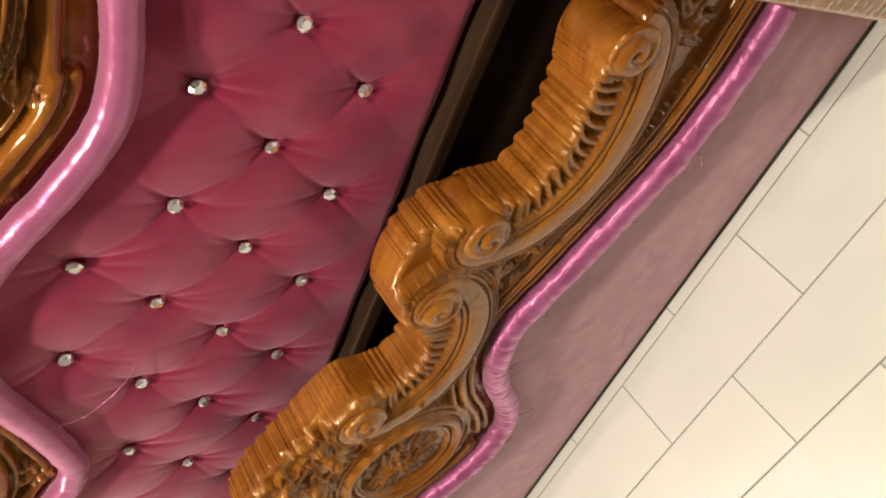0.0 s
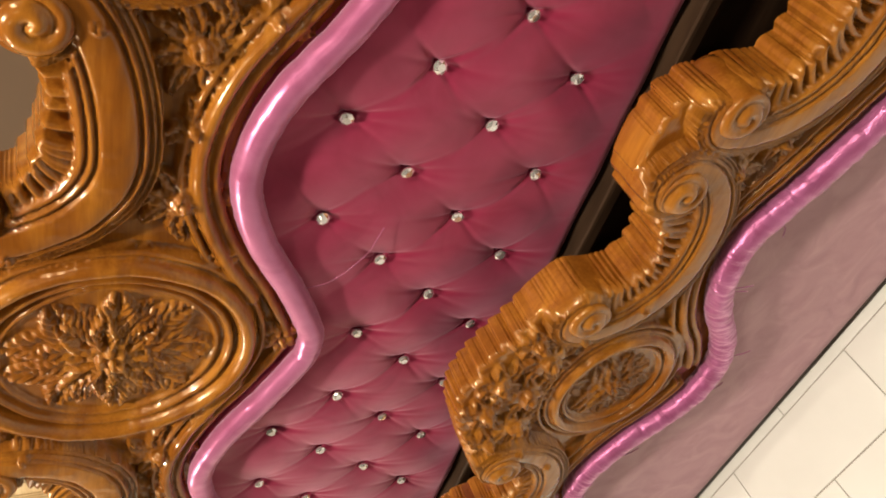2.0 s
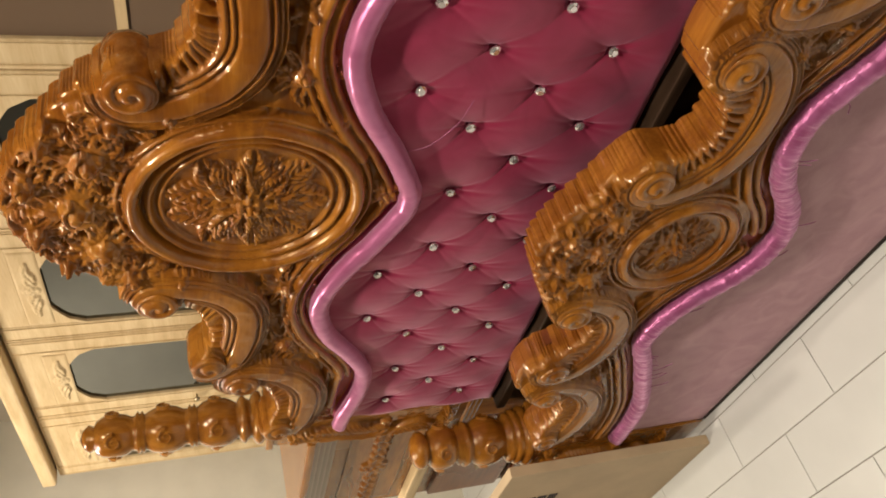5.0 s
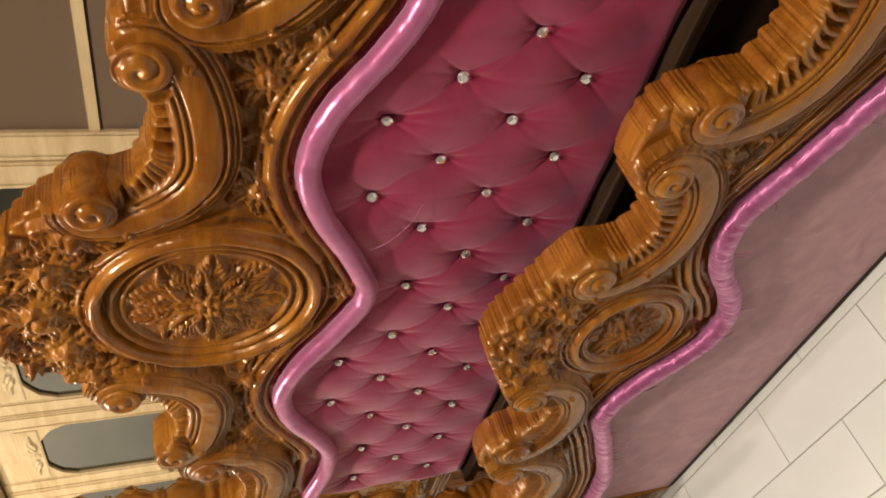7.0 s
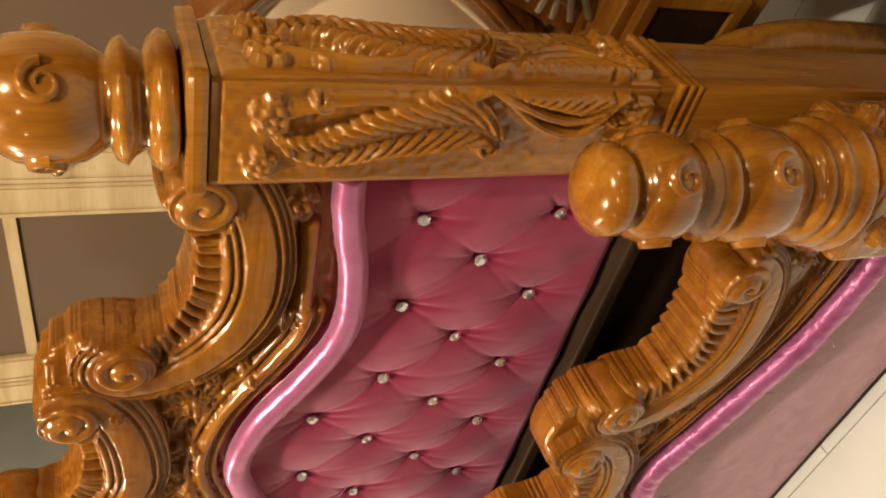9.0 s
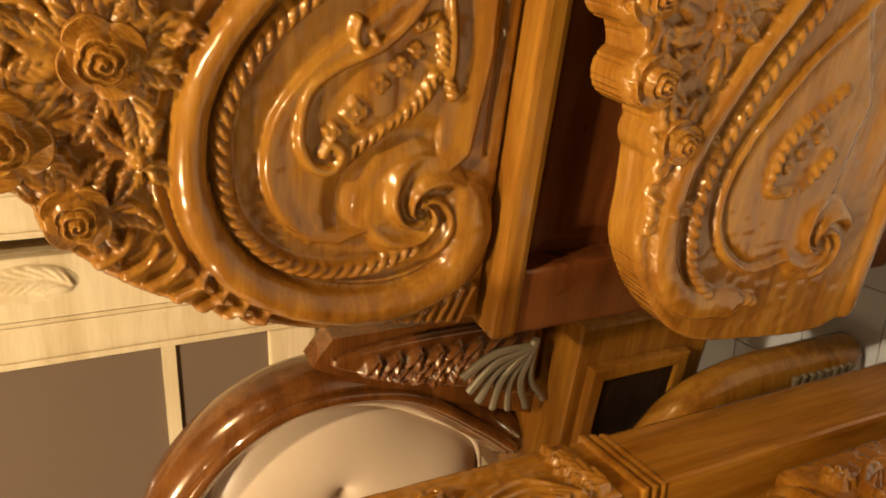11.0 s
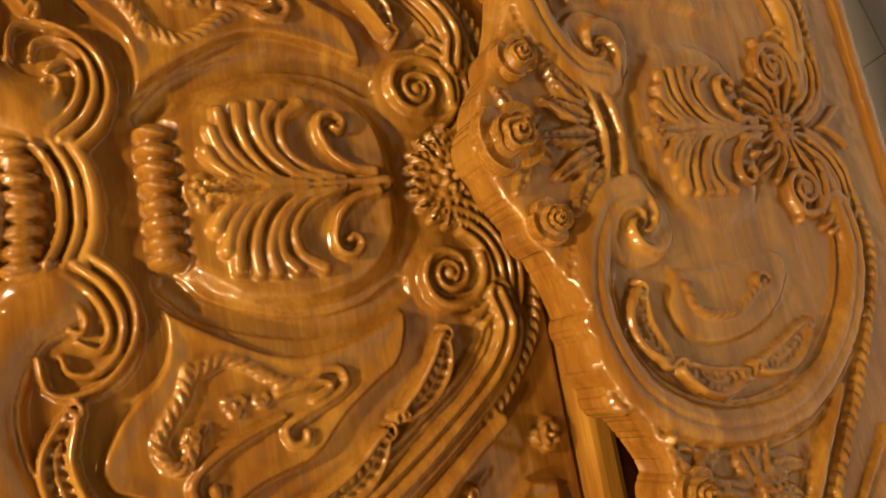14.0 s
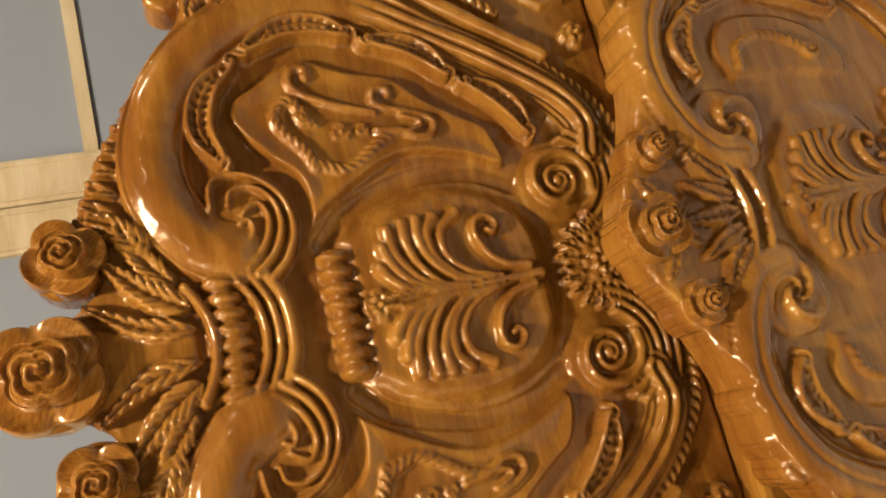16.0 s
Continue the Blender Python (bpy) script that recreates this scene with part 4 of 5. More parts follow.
def gem(r):
    """A faceted crystal button."""
    bm = bmesh.new()
    rows = ((0.55, -0.62), (1.0, -0.25), (0.9, 0.1))
    rings = []
    for k, (f, y) in enumerate(rows):
        rings.append([bm.verts.new((r * f * math.cos(2 * math.pi * (s + 0.5 * k) / 8), r * y, r * f * math.sin(2 * math.pi * (s + 0.5 * k) / 8))) for s in range(8)])
    bm.faces.new(rings[0])
    for a, b in zip(rings, rings[1:]):
        for s in range(8):
            bm.faces.new((a[s], b[s], a[(s + 1) % 8]))
            bm.faces.new((a[(s + 1) % 8], b[s], b[(s + 1) % 8]))
    bmesh.ops.recalc_face_normals(bm, faces=bm.faces[:])
    return bm


def rose_mesh(name):
    """A carved rose of unit size: overlapping petal shells coiling into a bud."""
    bm, rings = bmesh.new(), []
    nr, na = 44, 72
    for i in range(nr + 1):
        f = i / nr
        ring = []
        for k in range(na):
            a = 2 * math.pi * k / na
            rim = 0.78 + 0.22 * abs(math.cos(2.0 * a + 0.6)) ** 0.6
            rho = f * rim
            if f < 0.58:
                shell = (4.2 * f / 0.58 * 0.62 - a / (2 * math.pi)) % 1.0
                up = 0.56 + 0.30 * (1 - f / 0.58) + 0.15 * max(0.0, math.sin(math.pi * min(1.0, shell / 0.85))) ** 1.5
            else:
                g = (f - 0.58) / 0.42
                petal = abs(math.cos(2.0 * a + 0.6)) ** 0.5
                up = 0.16 + 0.34 * g**1.4 * petal + 0.16 * (1 - g)
                up -= 0.5 * max(0.0, (g - 0.82) / 0.18) ** 2
            ring.append(bm.verts.new((rho * math.cos(a), -up, rho * math.sin(a))))
        rings.append(ring)
    for p, q in zip(rings[1:], rings[2:]):
        for k in range(na):
            bm.faces.new((p[k], p[(k + 1) % na], q[(k + 1) % na], q[k]))
    for v in rings[0]:
        bm.verts.remove(v)
    bm.faces.new(rings[1][::-1])
    bmesh.ops.recalc_face_normals(bm, faces=bm.faces[:])
    mesh = bpy.data.meshes.new(name)
    bm.to_mesh(mesh)
    bm.free()
    mesh.shade_smooth()
    return mesh


ROSE = rose_mesh("rose")


def rose(parent, x, y, z, r, depth, turn=0.0, tilt=0.0):
    ob = link("rose", ROSE, TEAK, parent)
    ob.matrix_local = Matrix.Translation((x, y, z)) @ Matrix.Rotation(tilt, 4, "X") @ Matrix.Rotation(turn, 4, "Y") @ Matrix.Diagonal((r, depth, r, 1))
    return ob


def carve_post(w, z0, z1, name, side=1):
    """The carving on one face of a post: half a pointed pod on its outer corner (side), a feathered plume and a rosette over it."""
    r = Relief(-w / 2, w / 2, z0, z1, 0.0022)
    n, c = z1 - z0, side * w / 2
    for k, (f, h) in enumerate(((0.052, 0.014), (0.034, 0.015))):
        r.ridge(smooth_curve([(c, z0 + 0.10 * n), (c - side * f, z0 + 0.20 * n), (c - side * f * 0.9, z0 + 0.30 * n), (c, z0 + 0.44 * n)], 8), 0.006, h, mode="max", base=0.003)
    r.leaf(smooth_curve([(c, z0 + 0.14 * n), (c, z0 + 0.26 * n), (c, z0 + 0.40 * n)], 6), 0.034, 0.017, lobes=8, base=0.004, tip=0.1)
    plume = smooth_curve([(c - side * 0.062, z0 + 0.40 * n), (c - side * 0.040, z0 + 0.50 * n), (c - side * 0.050, z0 + 0.64 * n), (c - side * 0.072, z0 + 0.80 * n), (c - side * 0.060, z0 + 0.90 * n)], 8)
    r.leaf(plume, 0.044, 0.022, lobes=15, base=0.003, tip=0.12)
    r.ridge(smooth_curve([(c, z0 + 0.44 * n), (c - side * 0.018, z0 + 0.56 * n), (c - side * 0.014, z0 + 0.74 * n), (c - side * 0.030, z0 + 0.88 * n)], 8), 0.0065, 0.012, mode="max", base=0.003, ends=(0.6, 1.1))
    r.scroll(c - side * 0.072, z0 + 0.42 * n, 0.016, 0.013, 0.006, 60, 1.3 * side, base=0.003)
    r.scroll(c - side * 0.018, z0 + 0.80 * n, 0.013, 0.012, 0.005, 60, 1.3 * side, base=0.003)
    for k in range(5):
        r.leaf(smooth_curve([(c - side * 0.012, z0 + 0.02 * n), (c - side * (0.02 + 0.018 * k), z0 + 0.06 * n), (c - side * (0.018 + 0.026 * k), z0 + (0.13 - 0.012 * k) * n)], 5), 0.012, 0.012, lobes=4, base=0.002)
    r.flower(c - side * 0.034, z1 - 0.050, 0.024, 0.018, petals=5, base=0.003)
    r.flower(c - side * 0.092, z1 - 0.040, 0.020, 0.015, petals=5, base=0.003)
    r.uneven(0.008, 0.0010, 11)
    edge = np.maximum(np.abs(r.X) - w / 2, np.maximum(z0 - r.Z, r.Z - z1))
    return r.mesh(name, edge, 0.012, round_edge=0.006, drop=0.003)


def ball_profile(z, r, hh, n=7):
    return [(r * (0.78 + 0.22 * math.sin(math.pi * k / (n - 1)) ** 0.6), z - hh + 2 * hh * k / (n - 1)) for k in range(n)]


def bosses(parent, cx, cy, z, r, size, n=4, turn=45):
    """Small carved whorls round a turned ball."""
    for k in range(n):
        a = radians(turn + 360 * k / n)
        bm = bmesh.new()
        prev = None
        for s in range(30):
            f = s / 29
            t, rad = f * 4.2 * math.pi / 1.6, size * (1 - 0.8 * f)
            row = [bm.verts.new((rad * g * math.cos(t), -size * hgt, rad * g * math.sin(t))) for g, hgt in ((1.15, 0.0), (1.0, 0.42), (0.74, 0.42), (0.55, 0.05))]
            if prev:
                for j in range(3):
                    bm.faces.new((prev[j], row[j], row[j + 1], prev[j + 1]))
            prev = row
        bmesh.ops.transform(bm, matrix=Matrix.Translation((cx + r * math.sin(a), cy - r * math.cos(a), z)) @ Matrix.Rotation(a, 4, "Z"), verts=bm.verts[:])
        part("whorl", bm, POST_WOOD, parent, smooth=True)


def head_post(head, s):
    x0, x1 = (0.903, 1.035) if s > 0 else (-1.035, -0.903)
    cx, cy = (x0 + x1) / 2, 0.024 if s > 0 else 0.085
    post = part("post", box(x0, x1, cy - 0.062, cy + 0.062, 0.0, 1.262, 0.008), POST_WOOD, head)
    w = 0.122
    for at, turn, side in (((cx, cy - 0.065, 0), 0, s), ((x1 + 0.003 if s > 0 else x0 - 0.003, cy, 0), 90 * s, -s)):
        ob = link("leaf_carving", carve_post(w, 0.735, 1.252, "leaf_carving", side), POST_WOOD, post)
        ob.matrix_local = Matrix.Translation(at) @ Matrix.Rotation(radians(turn), 4, "Z")
    for k in range(3):
        part("band", box(x0 - 0.006 + 0.002 * k, x1 + 0.006 - 0.002 * k, cy - 0.068 + 0.002 * k, cy + 0.068 - 0.002 * k, 0.700 - 0.016 * k, 0.711 - 0.016 * k, 0.004), POST_WOOD, post)
    part("cap", box(x0 - 0.008, x1 + 0.008, cy - 0.070, cy + 0.070, 1.262, 1.284, 0.007), POST_WOOD, post)
    prof = [(0.05, 1.284), (0.070, 1.290), (0.074, 1.303), (0.066, 1.312), (0.050, 1.318), (0.056, 1.328), (0.066, 1.336), (0.060, 1.346), (0.046, 1.352)]
    prof += ball_profile(1.405, 0.066, 0.046) + [(0.048, 1.456), (0.058, 1.461), (0.050, 1.467), (0.058, 1.473), (0.048, 1.479)] + ball_profile(1.535, 0.062, 0.046) + [(0.046, 1.586), (0.056, 1.591), (0.048, 1.597), (0.056, 1.603), (0.046, 1.609)] + ball_profile(1.660, 0.056, 0.042) + [(0.030, 1.708), (0.036, 1.720), (0.024, 1.734), (0.004, 1.742)]
    fin = part("finial", turned(prof, 32, (cx, cy, 0)), POST_WOOD, post, smooth=True)
    for z, r in ((1.405, 0.060), (1.535, 0.057), (1.660, 0.051)):
        bosses(fin, cx, cy, z, r, 0.024)


def foot_post(foot, s):
    cx, cy = (0.985, -0.17) if s > 0 else (-0.975, -0.078)
    post = part("post", box(cx - 0.072, cx + 0.072, cy - 0.072, cy + 0.072, 0.0, 0.555, 0.010), POST_WOOD, foot)
    for at, turn, side in (((cx, cy - 0.075, 0), 0, s), ((cx + 0.075 * s, cy, 0), 90 * s, -s)):
        ob = link("leaf_carving", carve_post(0.135, 0.10, 0.545, "leaf_carving", side), POST_WOOD, post)
        ob.matrix_local = Matrix.Translation(at) @ Matrix.Rotation(radians(turn), 4, "Z")
    prof = [(0.075, 0.553), (0.084, 0.560), (0.086, 0.572), (0.078, 0.580), (0.074, 0.586), (0.080, 0.594), (0.074, 0.602), (0.066, 0.606), (0.072, 0.614), (0.062, 0.622), (0.052, 0.628)]
    prof += ball_profile(0.680, 0.070, 0.046) + [(0.050, 0.730), (0.062, 0.738), (0.064, 0.750), (0.052, 0.757), (0.058, 0.764), (0.046, 0.772)] + ball_profile(0.812, 0.062, 0.036) + [(0.030, 0.852), (0.044, 0.858), (0.052, 0.870), (0.050, 0.884), (0.036, 0.896), (0.012, 0.902)]
    fin = part("finial", turned(prof, 32, (cx, cy, 0)), POST_WOOD, post, smooth=True)
    for z, r in ((0.680, 0.064), (0.812, 0.056)):
        bosses(fin, cx, cy, z, r, 0.024)


def scroll_end(parent, x, z, r, y0, y1, sense):
    """The rolled end of a scroll, running through the board: a ribbed roll with a coil on its face."""
    bm, rings, na = bmesh.new(), [], 40
    for i in range(1, 15):
        f = i / 14
        ring = []
        for k in range(na):
            a = 2 * math.pi * k / na
            s = (1.5 * f - sense * a / (2 * math.pi)) % 1.0
            up = 0.24 * r * abs(math.sin(math.pi * s)) ** 0.6 + 0.16 * r * (1 - f) - 0.12 * r * f**6
            ring.append(bm.verts.new((x + r * f * math.cos(a), y0 - up, z + r * f * math.sin(a))))
        rings.append(ring)
    for i in range(1, 13):
        f = i / 12
        rr = r * (1.02 + 0.10 * f - 0.05 * abs(math.sin(2.5 * math.pi * f)))
        rings.append([bm.verts.new((x + rr * math.cos(2 * math.pi * k / na), y0 + (y1 - y0) * f, z + rr * math.sin(2 * math.pi * k / na))) for k in range(na)])
    for p, q in zip(rings, rings[1:]):
        for k in range(na):
            bm.faces.new((p[k], p[(k + 1) % na], q[(k + 1) % na], q[k]))
    bm.faces.new(rings[0][::-1])
    bm.faces.new(rings[-1])
    bmesh.ops.recalc_face_normals(bm, faces=bm.faces[:])
    return part("scroll_end", bm, WALNUT, parent, smooth=True)


def rib_zone(x):
    """Where the edge of the footboard is cut in ribs: not on the smooth round shoulders."""
    a = np.abs(x)
    smooth = np.maximum(np.exp(-(((a - 0.205) / 0.040) ** 4)), np.maximum(np.exp(-(((a - 0.455) / 0.050) ** 4)), np.exp(-(((a - 0.80) / 0.05) ** 4))))
    return 1 - smooth


def bed_a():
    head = tagged(empty("bed_headboard"), label="carved glossy brown wooden headboard with buttoned raspberry satin padding", category="headboard")
    wood_poly = outline(HEAD_A, [(0.895, 1.06), (0.60, 1.04), (0.30, 1.16), (0.10, 1.07), (0.0, 1.03)])
    r = Relief(-0.9, 0.9, 1.02, 1.74, 0.0025)
    carve_head_a(r)
    r.H *= 1.2
    r.mirror()
    r.uneven(0.010, 0.0006, 5)
    r.uneven(0.030, 0.0012, 6)
    link("carved_crest", r.mesh("carved_crest", r.outside(wood_poly) + 0.0055 * (1 - np.abs(np.sin(np.pi * r.X / 0.023))) * (r.Z > 1.28), 0.055, front=0.022), WALNUT, head)
    for s in (1, -1):
        for x, z, turn in ((0.256, 1.510, -1), (0.505, 1.424, 1), (0.600, 1.352, -1), (0.862, 1.262, 1)):
            scroll_end(head, s * x, z, 0.037, -0.018, 0.074, s * turn)
    part("back_board", slab(outline([(x * 0.99, z - 0.012) for x, z in HEAD_A], [(0.885, 0.5), (0, 0.5)]), 0.036, 0.068), RED_WOOD, head)
    pp = outline(PINK_A, [(0.895, 0.645), (0, 0.645)])
    q = Relief(-0.9, 0.9, 0.63, 1.23, 0.0026)
    q.H = tufted_panel(q)
    panel = link("tufted_panel", q.mesh("tufted_panel", q.outside(pp), 0.03, round_edge=0.035, drop=0.02, front=0.010), PINK, head, "raspberry satin padding with crystal buttons")
    part("piping", tube(along(PINK_A, 0.015), 0.0205, -0.006, wrinkle=0.05), PIPE_PINK, head, "glossy orchid satin roll", smooth=True)
    stone = gem(0.0098)
    first = part("button", stone, CRYSTAL, panel, "faceted clear crystal")
    spots = buttons_a()
    for k, (bx, bz) in enumerate(spots):
        ob = first if k == 0 else link("button", first.data, CRYSTAL, panel)
        ob.matrix_local = Matrix.Translation((bx, 0.0065, bz)) @ Matrix.Rotation(k * 0.7, 4, "Y") @ Matrix.Rotation(0.25 * math.sin(k * 2.1), 4, "X")
    part("stray_thread", tube(smooth_curve([(0.126, 1.095), (0.139, 1.055), (0.188, 1.014), (0.238, 0.999)], 6), 0.0006, -0.012, seg=5), PIPE_PINK, panel, smooth=True)
    # Rail and board are blackened to carry the shade behind the footboard.
    part("rail", box(-0.9, 0.9, -0.022, 0.03, 0.618, 0.645, 0.006), GAP_WOOD, head, "thin strip under the padding, blackened as the shaded gap")
    part("lower_board", box(-0.9, 0.9, 0.005, 0.03, 0.0, 0.618), GAP_WOOD, head)
    part("inner_rail", box(-0.88, 0.88, -0.078, -0.034, 0.30, 0.455, 0.004), RED_WOOD, head)
    foot = tagged(empty("bed_footboard"), label="carved glossy brown wooden footboard with padded dusty pink panel", category="footboard")
    fw = outline(FOOT_A, [(0.895, 0.30), (0.60, 0.33), (0.30, 0.44), (0.10, 0.34), (0.0, 0.32)])
    r = Relief(-0.9, 0.9, 0.28, 0.88, 0.0025)
    carve_foot_a(r)
    r.H *= 1.15
    r.mirror()
    r.uneven(0.010, 0.0006, 7)
    link("carved_crest", r.mesh("carved_crest", r.outside(fw) + 0.0085 * (1 - np.abs(np.sin(np.pi * r.X / 0.025))) * (r.Z > 0.5) * rib_zone(r.X), 0.060, front=-0.145), WALNUT, foot)
    for s in (1, -1):
        for x, z, turn in ((0.193, 0.718, -1), (0.428, 0.682, 1), (0.548, 0.660, -1), (0.815, 0.575, 1)):
            scroll_end(foot, s * x, z, 0.034, -0.178, -0.090, s * turn)
    part("back_board", slab(outline([(x * 0.99, z - 0.012) for x, z in FOOT_A], [(0.885, 0.05), (0, 0.05)]), -0.125, -0.088), RED_WOOD, foot)
    fp = outline(FPINK_A, [(0.895, 0.012), (0, 0.012)])
    q = Relief(-0.9, 0.9, 0.0, 0.52, 0.005)
    for k in range(26):
        px, pz = random.uniform(-0.85, 0.85), random.uniform(0.03, 0.42)
        q.dome(px, pz, random.uniform(0.05, 0.14), random.uniform(0.04, 0.10), random.uniform(0.001, 0.003), mode="add", power=1.5)
    lower = link("padded_panel", q.mesh("padded_panel", q.outside(fp), 0.03, round_edge=0.05, drop=0.016, front=-0.158), MAUVE, foot, "dusty pink velvet with loose threads")
    part("piping", tube(along(FPINK_A, 0.014, per=40), 0.022, -0.165, seg=18, wrinkle=0.11, seed=9), FRILL, foot, "gathered glossy orchid satin roll", smooth=True)
    edge = smooth_curve(FPINK_A, 6)
    rnd = random.Random(12)
    for k in range(16):
        x = rnd.uniform(-0.6, 0.8)
        z = np.interp(abs(x), edge[:, 0], edge[:, 1]) - 0.036
        dx, ln = rnd.uniform(-0.03, 0.03), rnd.uniform(0.015, 0.045)
        part("loose_thread", tube(smooth_curve([(x, z + 0.01), (x + dx * 0.3, z - ln * 0.5), (x + dx, z - ln)], 4), 0.0011, -0.178, seg=5), FRILL, lower, smooth=True)
    # Near-black strip stands in for the contact shadow along the floor.
    part("base_gap_strip", box(-0.9, 0.9, -0.15, -0.10, 0.0, 0.03, 0.004), GAP_WOOD, foot)
    for s in (1, -1):
        head_post(head, s)
        foot_post(foot, s)


def bed_b():
    head = tagged(empty("bed_headboard", SWING @ Vector((BX, BY, 0))), label="golden brown lacquered wooden headboard carved with scrolls, leaves and roses", category="headboard")
    head.rotation_euler = (0, 0, radians(-10.6))
    poly = outline(HEAD_B, [(0, 0.815)])
    r = Relief(-0.88, 0.88, 0.80, 1.64, 0.0024)
    carve_head_b(r)
    r.H *= 1.1
    r.mirror()
    r.uneven(0.011, 0.0007, 3)
    r.uneven(0.035, 0.0006, 4)
    out = r.outside(poly)
    for x, z, rad in ((0, 1.588, 0.060), (0.122, 1.553, 0.044), (0.655, 1.288, 0.036), (0.575, 1.345, 0.050), (0.50, 1.40, 0.03), (0.45, 1.40, 0.025)) + tuple((0.16 + 0.022 * k, 1.528 - 0.0088 * k - 0.0005 * k * k, 0.016) for k in range(9)):
        out = np.minimum(out, np.hypot(np.abs(r.X) - x, r.Z - z) - rad)
    link("carved_panel", r.mesh("carved_panel", out, 0.05), TEAK, head)
    for x, y, z, rad, dep, turn in ((0, -0.002, 1.588, 0.066, 0.060, 0.4), (0.122, 0.0, 1.553, 0.046, 0.052, 1.0), (-0.122, 0.0, 1.553, 0.046, 0.052, 2.2)):
        rose(head, x, y, z, rad, dep, turn)
    for s in (1, -1):
        for x, z, rad, dep, turn in ((0.502, 1.252, 0.042, 0.045, 0.2), (0.655, 1.288, 0.036, 0.042, 1.4), (0.575, 1.345, 0.050, 0.050, 2.5)):
            rose(head, s * x, 0.0, z, rad, dep, turn + s)
    part("moulding", box(-0.875, 0.875, -0.038, 0.05, 0.775, 0.813, 0.010), TEAK, head)
    part("lower_board", box(-0.80, 0.80, 0.012, 0.04, 0.05, 0.78), RED_WOOD, head)
    for s in (-1, 1):
        part("foot", box(*sorted((s * 0.775, s * 0.875)), -0.03, 0.05, 0.0, 0.775, 0.006), RED_WOOD, head)
    part("cross_bar", box(-0.775, 0.775, -0.012, 0.012, 0.52, 0.60, 0.004), RED_WOOD, head)
    foot = tagged(empty("bed_footboard", SWING @ Vector((BX, 0.055, 0))), label="golden brown lacquered wooden footboard carved with scrolls and roses", category="footboard")
    foot.rotation_euler = (0, 0, radians(1.5 - 10.6))
    poly = outline(FOOT_B, [(0, 0.28)])
    r = Relief(-0.88, 0.88, 0.27, 0.99, 0.0026)
    carve_foot_b(r)
    r.mirror()
    r.uneven(0.010, 0.0008, 8)
    r.uneven(0.035, 0.0005, 9)
    out = r.outside(poly)
    for x, z, rad in ((0, 0.917, 0.046), (0.095, 0.886, 0.034), (0.406, 0.786, 0.032), (0.487, 0.760, 0.032), (0.552, 0.712, 0.029), (0.21, 0.863, 0.022), (0.25, 0.857, 0.022), (0.29, 0.845, 0.022)):
        out = np.minimum(out, np.hypot(np.abs(r.X) - x, r.Z - z) - rad)
    link("carved_panel", r.mesh("carved_panel", out, 0.055), TEAK, foot)
    rose(foot, 0, 0.0, 0.925, 0.044, 0.045, 0.3)
    for s in (1, -1):
        for x, z, rad, dep, turn in ((0.095, 0.893, 0.028, 0.032, 0.5), (0.406, 0.784, 0.030, 0.034, 1.2), (0.487, 0.758, 0.030, 0.034, 0.1), (0.552, 0.709, 0.027, 0.032, 2.0)):
            rose(foot, s * x, 0.0, z, rad, dep, turn + s)
        part("leg", box(*sorted((s * 0.45, s * 0.53)), 0.058, 0.10, 0.0, 0.5, 0.006), RED_WOOD, foot)


bed_a()
bed_b()


# ---- ceiling lamps, unseen, at invented spots ----
def ceiling_lamps():
    glow, nt, b = material("lamp glow")
    b.inputs["Emission Color"].default_value = (1.0, 0.86, 0.62, 1)
    b.inputs["Emission Strength"].default_value = 12.0
    for x, y, w in LAMPS:
        ob = tagged(empty("unseen_lamp", (x, y, 0)), label="round ceiling lamp switched on, unseen, at an invented spot", category="lamp", group="ceiling lamps")
        part("housing", turned([(0.11, 2.995), (0.11, 2.90), (0.10, 2.87), (0.092, 2.87), (0.09, 2.90)], 24), CEIL, ob, smooth=True)
        part("diffuser", turned([(0.088, 2.895), (0.088, 2.885), (0.02, 2.882)], 24), glow, ob, smooth=True)


ceiling_lamps()


